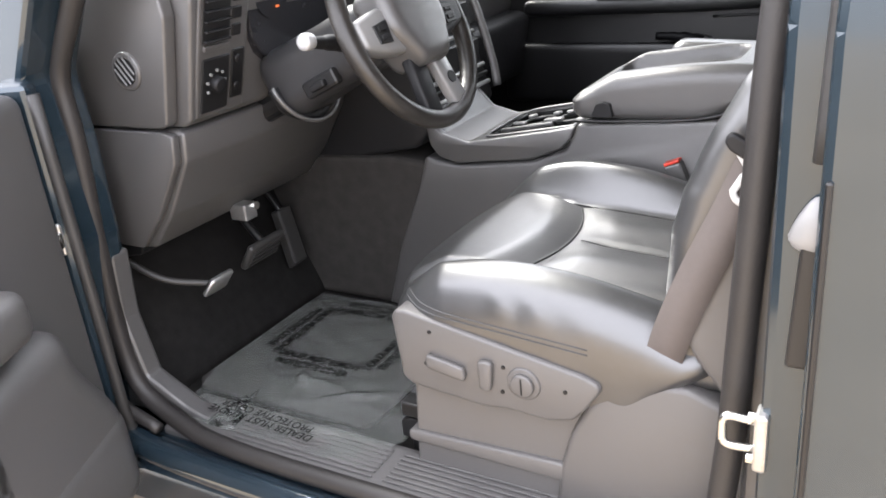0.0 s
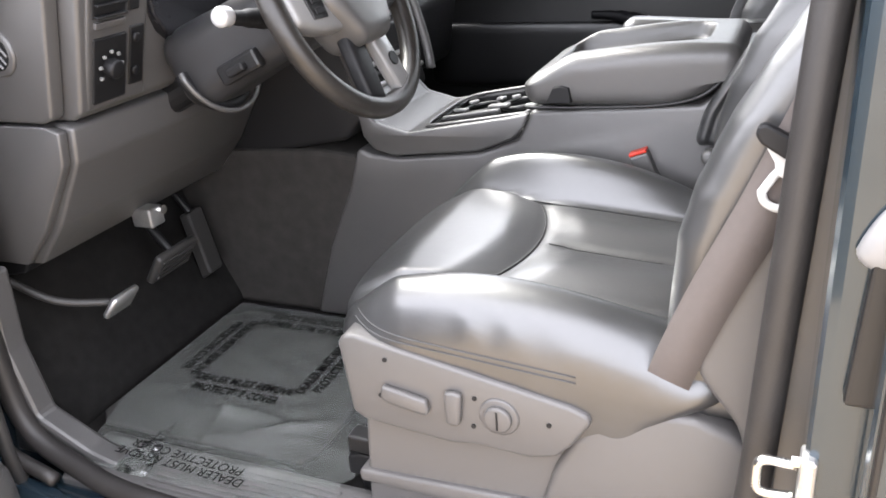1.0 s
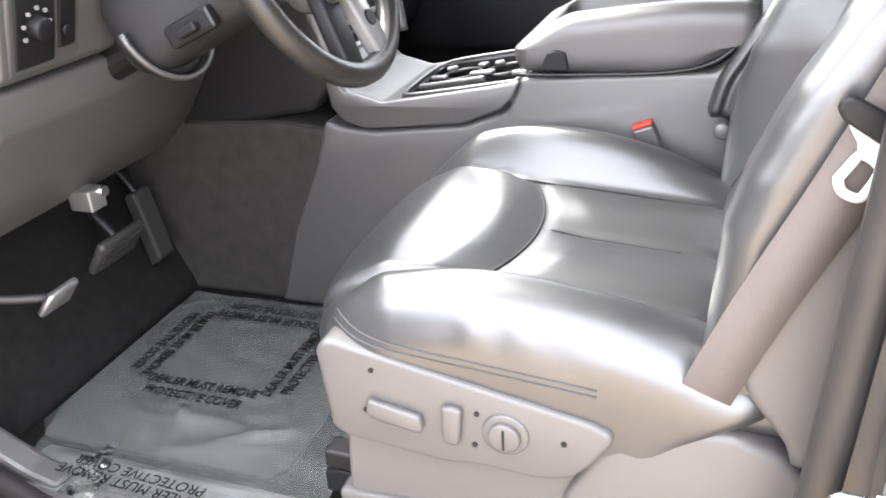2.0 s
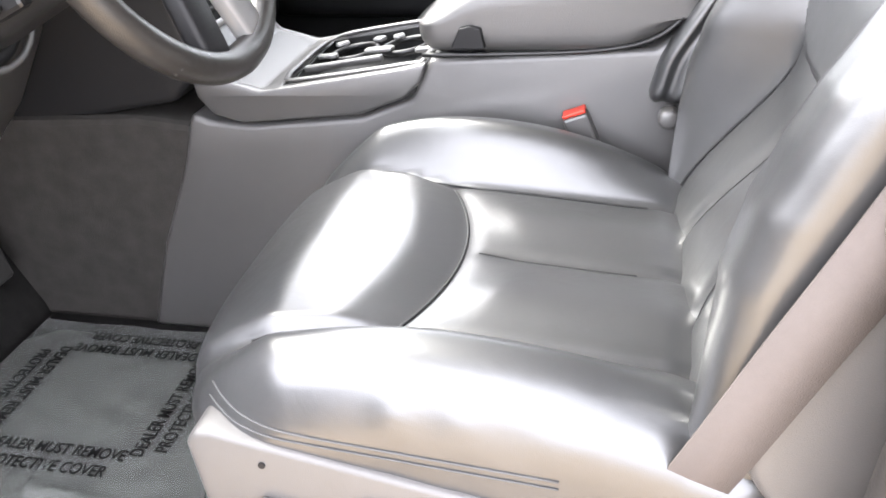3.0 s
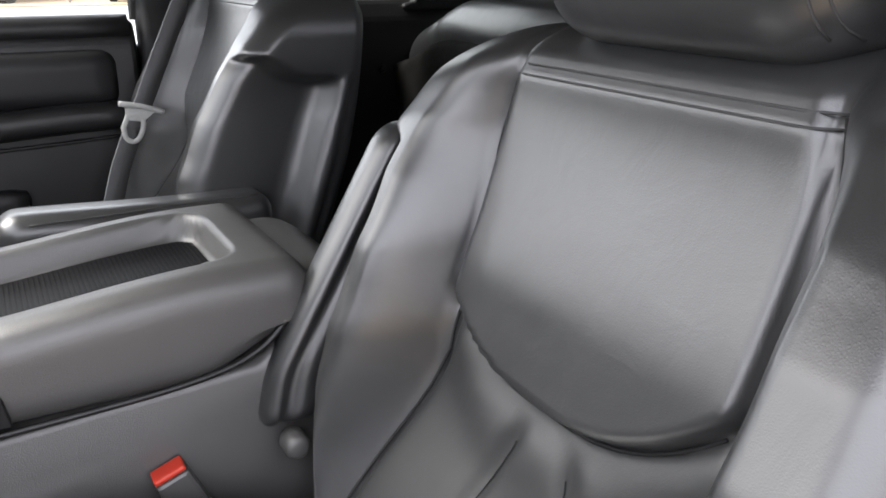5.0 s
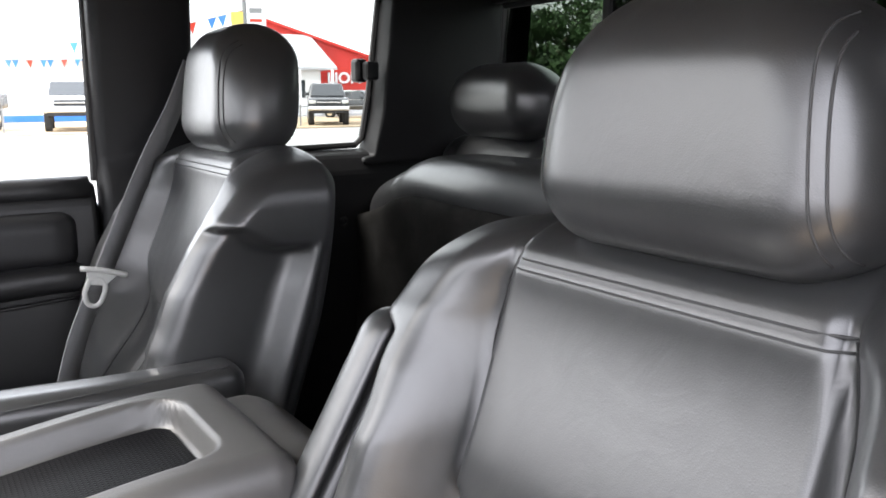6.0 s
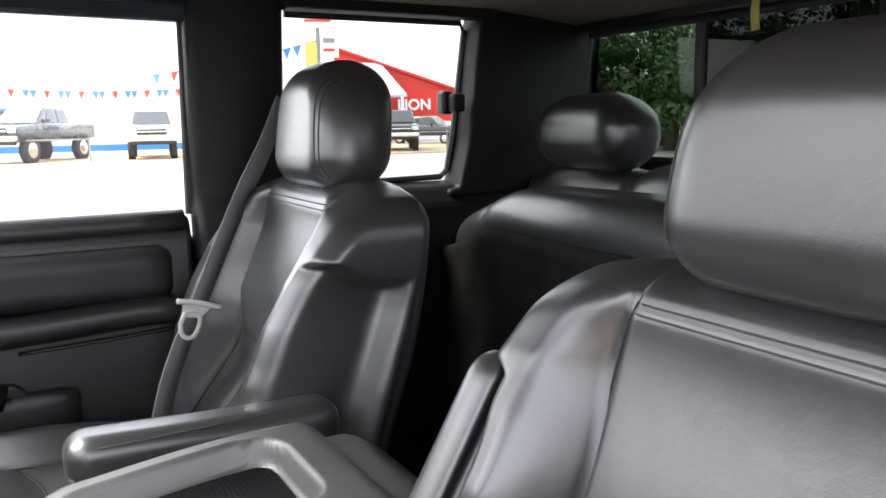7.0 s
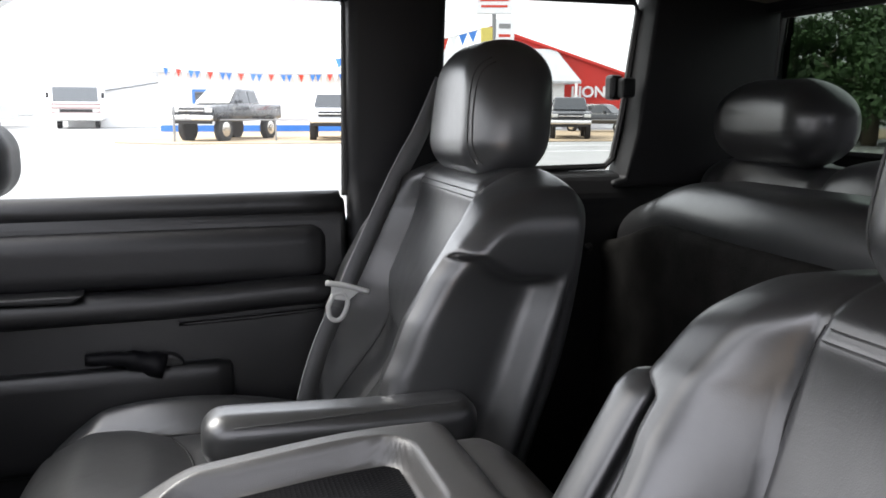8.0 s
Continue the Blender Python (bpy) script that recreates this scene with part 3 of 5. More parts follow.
# ---- front seats ----
def seat(name, label, cy, side, dx, dz=0.0):
    """A bucket seat. side: +1 when its inner side (with the armrest) lies at +y."""
    s = thing(name, label, "car seat", "front seats")
    def place(P, x, z):
        Q = P.copy()
        Q[:, 1] = cy + side * Q[:, 1]
        Q[:, 0] += x + dx
        Q[:, 2] += z + dz
        return Q
    def flip(faces):
        return faces if side > 0 else [f[::-1] for f in faces]
    def soft(name, half, r, counts, shape, material, x, z, label="", parent=None):
        P, F = softbox(half, r, counts)
        return link(name, mesh_from(name, place(shape(P), x, z), flip(F), material), parent or s, label)

    def cushion(P):
        Q = P.copy()
        u, v, w = P[:, 0], P[:, 1], P[:, 2]
        top = smooth(w, -0.02, 0.07)
        a = np.abs(v)
        Q[:, 0] += np.where(v * side > 0, 0.04, 0.07) * np.clip(a / 0.285, 0, 1) ** 3 * smooth(-u, 0.0, 0.28)
        vs = 0.168 + 0.02 * smooth(-u, 0.0, 0.25)
        bolster = smooth(a, vs - 0.01, vs + 0.055)
        arch = np.clip(1 - np.abs((u + 0.07) / np.where(u < -0.07, 0.27, 0.28)) ** 2.1, 0, 1)
        Q[:, 2] += top * (bolster * arch * np.where(v > 0, 0.072, 0.046) - 0.018 * (1 - bolster) * smooth(u, -0.1, 0.25))
        Q[:, 2] -= top * (0.03 * smooth(-u, 0.20, 0.285) + 0.012 * smooth(u, 0.19, 0.25))
        xv = -0.030 - 0.036 * (a / 0.15) ** 2
        inside = 1 - smooth(a, vs - 0.012, vs + 0.004)
        pad = smooth(xv - u, 0.0, 0.075) * inside
        Q[:, 2] += top * (0.016 * pad - 0.003 * inside * np.exp(-((u - xv) / 0.012) ** 2))
        rear = smooth(u - xv, 0.0, 0.07) * inside
        Q[:, 2] += top * rear * (0.010 * np.exp(-((a - 0.085) / 0.05) ** 2) - 0.006 * np.exp(-(v / 0.008) ** 2))
        Q[:, 2] -= top * 0.009 * np.exp(-((a - vs) / 0.008) ** 2) * (1 - smooth(-u, 0.22, 0.285))
        Q[:, 1] += np.sign(v) * 0.008 * np.exp(-((w - 0.03) / 0.04) ** 2) * smooth(a, 0.22, 0.28)
        k = smooth(a, 0.2, 0.28) * (w < 0.06)
        Q[:, 2] += 0.004 * k * np.sin(u * 46 + 3 * np.sin(u * 17))
        Q[:, 2] -= 0.05 * smooth(u, -0.1, 0.2) * (1 - smooth(u, 0.15, 0.3)) * (1 - top)
        Q[:, 0] -= 0.10 * smooth(u, 0.1, 0.315) * (1 - smooth(w, -0.06, 0.07)) * smooth(a, 0.12, 0.27)
        return Q
    cu = soft("cushion", (0.315, 0.285, 0.09), 0.062, (90, 84, 16), cushion, LEATHER, -0.380, 0.965, "creased grey leather cushion")

    def root(w):
        """Half width of the middle panel at a height."""
        return 0.160 + 0.010 * (1 - smooth(w, 0.20, 0.28)) + 0.05 * smooth(-w, -0.03, 0.25)

    def backrest(P):
        Q = P.copy()
        u, v, w = P[:, 0], P[:, 1], P[:, 2]
        front = smooth(-u, -0.03, 0.042)
        a = np.abs(v)
        vs = root(w)
        bol = smooth(a, vs - 0.004, vs + 0.048)
        crest = np.interp(w, [-0.3, -0.2, -0.1, -0.05, 0.01, 0.095, 0.157, 0.217, 0.27, 0.3], [0.05, 0.062, 0.09, 0.103, 0.108, 0.102, 0.086, 0.062, 0.028, 0.01])
        zu = 0.004 + 0.060 * (np.abs(v - 0.012) / 0.165) ** 2.6
        inside = 1 - smooth(a, vs - 0.012, vs + 0.004)
        pad = 0.028 * smooth(w - zu, 0.0, 0.016) * (1 - 0.75 * smooth(w, 0.08, 0.25))
        mid = 0.046 * smooth(-w, 0.0, 0.2) + 0.006 * np.exp(-(((w - zu + 0.035) / 0.03) ** 2))
        Q[:, 0] -= front * (bol * crest + (1 - bol) * mid + inside * pad)
        Q[:, 0] += front * 0.010 * np.exp(-((a - vs) / 0.008) ** 2)
        low = (1 - smooth(w - zu, -0.05, -0.01)) * inside
        split = 0.028 - 0.30 * np.minimum(w, 0)
        Q[:, 0] += front * low * 0.007 * np.exp(-((a - split) / 0.010) ** 2)
        Q[:, 0] += front * 0.0035 * np.exp(-((w - 0.267) / 0.007) ** 2) * (1 - smooth(a, vs, vs + 0.01))
        Q[:, 0] += front * 0.035 * smooth(w, 0.25, 0.31) ** 2
        # loose hide: shallow upright creases over the middle and the bolsters
        Q[:, 0] += front * 0.00008 * np.sin(v * 150 + 5 * np.sin(w * 13)) * inside * smooth(w - zu, 0.0, 0.05)
        Q[:, 0] += front * 0.0005 * np.sin(w * 70 + 9 * v + 3 * np.sin(w * 21)) * bol
        Q[:, 1] *= 1 + np.where(v > 0, 0.055 if side > 0 else 0.02, -0.02) * smooth(w, 0.1, 0.2) - 0.03 * smooth(w, 0.24, 0.30) - 0.04 * smooth(-w, 0.1, 0.27)
        # recess in the inner side, into which the armrest folds
        ledge = 0.152 + 0.045 * smooth(-u, 0.0, 0.045)
        under = (1 - smooth(w, ledge - 0.008, ledge + 0.012)) * smooth(w, -0.28, -0.2)
        Q[:, 1] -= 0.028 * under * smooth(v, 0.225, 0.27) * smooth(-u, -0.022, -0.006)
        Q[:, 1] += 0.006 * under * smooth(v, 0.25, 0.28) * np.exp(-((u - 0.031) / 0.007) ** 2)
        Q[:, 1] -= 0.004 * under * smooth(v, 0.25, 0.28) * np.exp(-((u - 0.046) / 0.006) ** 2)
        Q[:, 2] -= 0.030 * np.clip((a - 0.13) / 0.16, 0, 1) ** 2 * smooth(w, 0.15, 0.27)
        Q[:, 0] -= 0.025 * smooth(u, 0.0, 0.07) * smooth(w, 0.0, 0.25)
        Q[:, 0] += 0.34 * w - 0.9 * np.maximum(w - 0.1, 0) ** 2
        return Q
    bk = soft("backrest", (0.075, 0.288, 0.30), 0.036, (26, 96, 110), backrest, LEATHER, 0.030, 1.249, "grey leather backrest with stitched bolsters")

    def rest(P):
        Q = P.copy()
        w = P[:, 2]
        Q[:, 1] *= np.sqrt(1 - 0.84 * np.clip((w + 0.05) / 0.16, 0, 1) ** 2.4) - 0.03 * smooth(-w, 0.05, 0.11)
        Q[:, 0] += 0.10 * w - 0.012 * np.cos(P[:, 1] * 9) * smooth(-P[:, 0], 0, 0.05)
        Q[:, 1] -= 0.010 if side > 0 else 0.0
        return Q
    hw = 0.130 if side > 0 else 0.112
    hr = soft("headrest", (0.07, 0.157 if side > 0 else 0.145, 0.106 if side > 0 else 0.113), 0.066, (14, 44, 38), rest, LEATHER, 0.080 if side > 0 else 0.098, 1.640, "grey leather headrest")
    for v in (-0.06, 0.06):
        part("post", disc((0.080 + dx, cy + v, 1.535 + dz), (0, 0, 1), 0.006, 0.07, 10), CHROME, hr, "steel post", True)

    def seam(ob, pts, direction, r=0.0011, material=STITCH):
        q = on_surface(ob, [(x + dx, cy + side * v, z + dz) for x, v, z in pts], direction)
        if len(q) > 2:
            part("seam", tube(q, r, 5, 1, ease=False), material, ob, "double stitching" if material is STITCH else "dark sewn seam", True)
    rng = [i / 24 for i in range(25)]
    for e in (-1, 1):
        seam(bk, [(0.0, e * (float(root(np.array(0.265 - 0.47 * t))) + 0.001), 1.514 - 0.47 * t) for t in rng], (1, 0, 0), 0.0016, SEAM)
        seam(bk, [(0.0, e * (0.028 + 0.30 * 0.2 * t), 1.235 - 0.2 * t) for t in rng[2:]], (1, 0, 0), 0.0007, SEAM)
        seam(cu, [(-0.60 + 0.40 * t, e * (0.168 + 0.02 * float(smooth(np.array(0.22 - 0.40 * t), 0.0, 0.25))), 1.0) for t in rng], (0, 0, -1), 0.0014, SEAM)
    seam(bk, [(0.0, v, 1.249 + 0.003 + 0.060 * (abs(v - 0.012) / 0.165) ** 2.6) for v in [-0.15 + 0.315 * t for t in rng]], (1, 0, 0), 0.0018, SEAM)
    seam(cu, [(-0.412 - 0.036 * (v / 0.15) ** 2, v, 1.0) for v in [-0.165 + 0.33 * t for t in rng]], (0, 0, -1), 0.0016, SEAM)
    seam(cu, [(-0.395 + 0.18 * t, 0.0, 1.0) for t in rng], (0, 0, -1), 0.0009, SEAM)
    for off in (0.0, 0.009):
        seam(bk, [(0.0, -0.16 + 0.32 * t, 1.506 + off) for t in rng], (1, 0, 0))
        for e in (-1, 1):
            seam(hr, [(0.0, e * (hw + off - 0.018 * t) - 0.006, 1.555 + 0.165 * t) for t in rng], (1, 0, 0))
        seam(cu, [(-0.62 + 0.34 * t, -0.5, 1.024 + off - 0.03 * t) for t in rng], (0, side, 0))

    if side > 0:      # armrest folded up beside the backrest
        def arm(P):
            Q = P.copy()
            Q[:, 0] += 0.58 * P[:, 2] + 0.020 * smooth(-P[:, 2], 0.08, 0.16)
            Q[:, 1] += -0.008 * np.exp(-((P[:, 0] + 0.01) / 0.008) ** 2) * np.sign(P[:, 1])
            return Q + np.array([0, 0.302, 0])
        ar = soft("armrest", (0.036, 0.026, 0.156), 0.022, (16, 10, 34), arm, LEATHER, -0.106, 1.288, "padded armrest folded upright")
    else:             # armrest folded down level
        def arm(P):
            Q = P.copy()
            Q[:, 2] += 0.010 * smooth(-P[:, 0], -0.1, 0.2) - 0.006 * np.exp(-((P[:, 2] + 0.004) / 0.006) ** 2)
            return Q + np.array([0, 0.283, 0])
        ar = soft("armrest", (0.185, 0.042, 0.036), 0.03, (34, 14, 14), arm, LEATHER, -0.215, 1.212, "padded leather armrest folded down level")
        seam(ar, [(-0.36 + 0.32 * t, 0.6, 1.245) for t in rng], (0, -side, 0))
    def shield(P):
        Q = P.copy()
        Q[:, 0] += 0.34 * P[:, 2] + np.where(P[:, 0] < 0.05, 0.10, -0.03) * smooth(-P[:, 2], 0.05, 0.2) ** 1.5
        Q[:, 1] -= 0.284
        return Q
    soft("side_shield", (0.11, 0.012, 0.20), 0.011, (20, 4, 30), shield, PLASTIC_SEAT, 0.0, 1.14, "smooth grey side shield")
    part("recline_knuckle", disc((-0.178 + dx, cy + side * 0.268, 1.122 + dz), (0, 1, 0), 0.014, 0.03, 20, 0.006), PLASTIC, s, "", True)

    # seat base
    for v in (-0.21, 0.21):
        part("rail", prism([(-0.05, FLOOR + 0.015), (-0.05, 0.73), (-0.66, 0.745), (-0.685, 0.735), (-0.685, 0.70), (-0.665, 0.70), (-0.66, FLOOR + 0.001), (-0.05, FLOOR + 0.001)], "y", cy + v - 0.022, cy + v + 0.022, 0.004), PLASTIC_BLACK, s, "black steel slide rail")
        part("rail_lip", prism([(-0.3, 0.735), (-0.3, 0.775), (-0.675, 0.785), (-0.675, 0.755)], "y", cy + v - 0.03, cy + v + 0.006, 0.004), PLASTIC_BLACK, s)
    part("pan", box((-0.60 + dx, cy - 0.23, 0.80), (-0.12 + dx, cy + 0.23, 0.91), 0.01), PLASTIC_DARK, s)
    ys, yo = cy - side * 0.299, cy - side * 0.25
    part("side_panel", prism([(-0.628 + dx, 1.005), (-0.618 + dx, 1.018), (-0.60 + dx, 1.020), (-0.285 + dx, 0.958), (-0.262 + dx, 0.948), (-0.258 + dx, 0.936), (-0.285 + dx, 0.895), (-0.305 + dx, 0.873),
                              (-0.345 + dx, 0.862), (-0.42 + dx, 0.868), (-0.46 + dx, 0.862), (-0.60 + dx, 0.876), (-0.618 + dx, 0.888)], "y", min(ys, yo), max(ys, yo), 0.007, 3), PLASTIC_SEAT, s, "grey plastic switch panel", True)
    part("skirt", prism([(-0.61 + dx, 0.89), (-0.29 + dx, 0.89), (-0.33 + dx, FLOOR + 0.012), (-0.625 + dx, FLOOR + 0.012)], "y", cy - side * 0.275, cy - side * 0.24, 0.006), PLASTIC_SEAT, s, "grey plastic skirt")
    part("skirt_rail", prism([(-0.632 + dx, 0.74), (-0.632 + dx, 0.762), (-0.34 + dx, 0.772), (-0.315 + dx, 0.768), (-0.31 + dx, 0.735)], "y", min(cy - side * 0.285, cy - side * 0.25), max(cy - side * 0.285, cy - side * 0.25), 0.006, 3), PLASTIC_SEAT, s, "", True)
    part("rear_cover", prism([(-0.345 + dx, FLOOR + 0.02), (-0.335 + dx, 0.77), (-0.315 + dx, 0.84), (-0.285 + dx, 0.90), (-0.245 + dx, 0.94), (-0.19 + dx, 0.962), (-0.13 + dx, 0.965), (-0.08 + dx, 0.945), (-0.03 + dx, 0.90), (0.02 + dx, 0.84), (0.05 + dx, FLOOR + 0.02)],
                             "y", min(cy - side * 0.288, cy - side * 0.2), max(cy - side * 0.288, cy - side * 0.2), 0.012, 3), PLASTIC_SEAT, s, "grey plastic hinge cover", True)
    part("cover_cap", prism([(-0.245 + dx, 0.935), (-0.215 + dx, 0.972), (-0.15 + dx, 0.985), (-0.14 + dx, 0.962)], "y", min(cy - side * 0.28, cy - side * 0.21), max(cy - side * 0.28, cy - side * 0.21), 0.006), PLASTIC_SEAT, s)
    if side > 0:
        o = cy - 0.299
        sw = part("slide_switch", prism([(-0.562, 0.932), (-0.558, 0.949), (-0.49, 0.936), (-0.487, 0.917), (-0.492, 0.910), (-0.556, 0.922)], "y", o - 0.012, o, 0.004, 2), PLASTIC_SEAT, s, "grey seat slide switch", True)
        part("recline_switch", prism([(-0.462, 0.955), (-0.446, 0.958), (-0.436, 0.955), (-0.441, 0.905), (-0.449, 0.901), (-0.462, 0.905)], "y", o - 0.012, o, 0.004, 2), PLASTIC_SEAT, s, "grey recline switch", True)
        part("dial_ring", disc((-0.385, o, 0.925), (0, -1, 0), 0.029, 0.008, 32, 0.003), PLASTIC_SEAT, s, "", True)
        dial = part("lumbar_dial", disc((-0.385, o - 0.006, 0.925), (0, -1, 0), 0.020, 0.012, 28, 0.003), PLASTIC_SEAT, s, "round lumbar dial", True)
        part("dial_slot", box((-0.3865, o - 0.0135, 0.910), (-0.3835, o - 0.0118, 0.940), 0.0008, 1), PLASTIC_DARK, dial)
        for x, z in ((-0.553, 0.988), (-0.566, 0.926), (-0.42, 0.948), (-0.424, 0.901), (-0.315, 0.925)):
            part("screw", disc((x, o - 0.0005, z), (0, -1, 0), 0.0035, 0.003, 10), PLASTIC_DARK, s)
    return s


DRIVER_Y, PASS_Y = 1.088, 2.095
seat("driver_seat", "grey leather driver's bucket seat with power switches", DRIVER_Y, 1, 0.0)
seat("passenger_seat", "grey leather passenger bucket seat with lowered armrest", PASS_Y, -1, -0.02, 0.03)


# ---- seat belts and buckle ----
def belts():
    b = thing("seat_belt", "faded brownish-grey driver's seat belt hanging beside the seat", "seat belt", "seat belts")
    part("webbing", ribbon([(-0.178, 0.855, 0.925), (-0.172, 0.815, 0.985), (-0.152, 0.793, 1.06), (-0.115, 0.786, 1.16), (-0.068, 0.787, 1.27), (-0.01, 0.784, 1.42), (0.055, 0.778, 1.60), (0.08, 0.785, 1.78)], (1, 0.0, -0.5), 0.054), WEBBING, b, "woven strap", True)
    tg = part("tongue", tube([(-0.0775, 0.7785, 1.279), (-0.073, 0.7785, 1.268), (-0.062, 0.7785, 1.2625), (-0.055, 0.7785, 1.266), (-0.0465, 0.7785, 1.290), (-0.0605, 0.7785, 1.302), (-0.0665, 0.7785, 1.298)], 0.0048, 8, 5, closed=True, flat=0.6), WHITE_PLASTIC, b, "pale steel tongue", True)
    part("neck", prism([(-0.066, 1.303), (-0.046, 1.287), (-0.040, 1.291), (-0.040, 1.306), (-0.046, 1.314), (-0.074, 1.331), (-0.076, 1.327), (-0.067, 1.312)], "y", 0.776, 0.781, 0.0018), WHITE_PLASTIC, tg)
    part("tongue_grip", prism([(-0.088, 1.344), (-0.082, 1.334), (-0.040, 1.308), (-0.028, 1.318), (-0.030, 1.330), (-0.078, 1.356), (-0.085, 1.354)], "y", 0.766, 0.779, 0.004), PLASTIC_DARK, b, "black moulded grip")
    k = thing("seat_belt_buckle", "grey belt buckle with red release button", "buckle", "belt buckles")
    part("stalk", prism([(-0.320, 1.110), (-0.287, 1.122), (-0.225, 0.98), (-0.268, 0.97)], "y", 1.360, 1.386, 0.004), PLASTIC, k, "grey plastic stalk")
    part("release_button", prism([(-0.319, 1.1105), (-0.321, 1.116), (-0.290, 1.1275), (-0.288, 1.122)], "y", 1.3615, 1.3845, 0.002), RED, k, "red release button")
    p = thing("seat_belt", "dark grey passenger seat belt hanging from the pillar", "seat belt", "seat belts")
    part("webbing", ribbon([(0.065, 2.34, 1.72), (0.015, 2.322, 1.622), (-0.052, 2.277, 1.524), (-0.13, 2.245, 1.379), (-0.164, 2.243, 1.305)], (0.7, 0.6, -0.2), 0.05), WEBBING_DARK, p, "woven strap", True)
    part("lower_webbing", ribbon([(-0.164, 2.243, 1.31), (-0.203, 2.26, 1.205), (-0.223, 2.3, 1.081), (-0.2, 2.375, 0.92)], (0.8, 0.5, 0.1), 0.05), WEBBING_DARK, p, "", True)
    tg = part("tongue", tube([(-0.186, 2.224, 1.312), (-0.183, 2.224, 1.292), (-0.170, 2.224, 1.285), (-0.158, 2.224, 1.294), (-0.150, 2.224, 1.318), (-0.158, 2.224, 1.334), (-0.176, 2.224, 1.334)], 0.0048, 8, 5, closed=True, flat=0.6), WHITE_PLASTIC, p, "pale steel tongue", True)
    part("neck", prism([(-0.180, 1.326), (-0.150, 1.320), (-0.126, 1.338), (-0.180, 1.354)], "y", 2.222, 2.227, 0.0015), WHITE_PLASTIC, tg)
    part("tongue_grip", tube([(-0.190, 2.221, 1.357), (-0.150, 2.221, 1.349), (-0.112, 2.221, 1.336)], 0.0075, 8, flat=0.7), WHITE_PLASTIC, p, "pale moulded grip", True)


belts()


# ---- rear bench with its cushion tipped up ----
def rear_bench():
    s = thing("rear_seat", "grey leather rear bench with its cushion tipped up", "rear seat")
    def back_shape(P):
        Q = P.copy()
        a, w = P[:, 1], P[:, 2]
        f = smooth(-P[:, 0], 0.0, 0.06)
        for y in (-0.72, -0.42, 0.42, 0.72):
            Q[:, 0] += f * 0.012 * np.exp(-((a - y) / 0.010) ** 2)
            Q[:, 2] -= 0.008 * np.exp(-((a - y) / 0.010) ** 2) * smooth(w, 0.1, 0.25)
        Q[:, 2] += 0.012 * np.cos(a * 20.5) * smooth(w, 0.15, 0.27)
        Q[:, 0] += 0.22 * w
        return Q + np.array([0.70, MID, 1.30])
    bk = soft_part("backrest", (0.075, 0.80, 0.275), 0.055, (10, 110, 28), back_shape, LEATHER, s, "grey leather rear backrest")
    for y in (MID + 0.575, MID - 0.575):
        def rest(P, y=y):
            Q = P.copy()
            Q[:, 1] *= np.sqrt(1 - 0.6 * np.clip(np.abs(P[:, 2] + 0.01) / 0.1, 0, 1) ** 3.0)
            return Q + np.array([0.725, y, 1.645])
        soft_part("headrest", (0.07, 0.168, 0.086), 0.080, (18, 48, 30), rest, LEATHER, s, "rounded dark leather headrest")
    def cush(P):
        Q = P.copy()
        Q[:, 0] += 0.20 * smooth(P[:, 1], 0.2, 0.80) * 0.25
        Q[:, 2] += (0.02 * np.cos(P[:, 1] * 1.7) - 0.075 * smooth(np.abs(P[:, 1]), 0.48, 0.82)) * smooth(P[:, 2], 0.0, 0.2)
        Q[:, 2] -= 0.010 * np.exp(-((P[:, 1] - 0.62) / 0.010) ** 2) * smooth(P[:, 2], 0.0, 0.2)
        Q[:, 0] -= 0.05 * smooth(-P[:, 2], -0.1, 0.28)
        return Q + np.array([0.515, MID, 1.20])
    soft_part("cushion", (0.11, 0.79, 0.325), 0.07, (16, 90, 36), cush, LEATHER, s, "grey leather cushion standing on edge")
    def under(P):
        Q = P.copy()
        Q[:, 0] += 0.003 * np.sin(P[:, 1] * 31 + P[:, 2] * 20)
        Q[:, 0] += 0.05 * smooth(P[:, 1], 0.2, 0.80) - 0.05 * smooth(-P[:, 2], -0.1, 0.28)
        Q[:, 2] -= 0.075 * smooth(np.abs(P[:, 1]), 0.48, 0.82) * smooth(P[:, 2], 0.0, 0.2)
        return Q + np.array([0.405, MID, 1.155])
    soft_part("underside", (0.022, 0.785, 0.305), 0.018, (4, 100, 40), under, CARPET_BOARD, s, "dark felt-covered underside")
    part("strap", tube([(0.40, MID + 0.755, 1.38), (0.39, MID + 0.79, 1.36), (0.40, MID + 0.83, 1.37), (0.41, MID + 0.80, 1.33), (0.40, MID + 0.765, 1.37)], 0.009, 6), PLASTIC_BLACK, s, "black pull strap", True)


rear_bench()


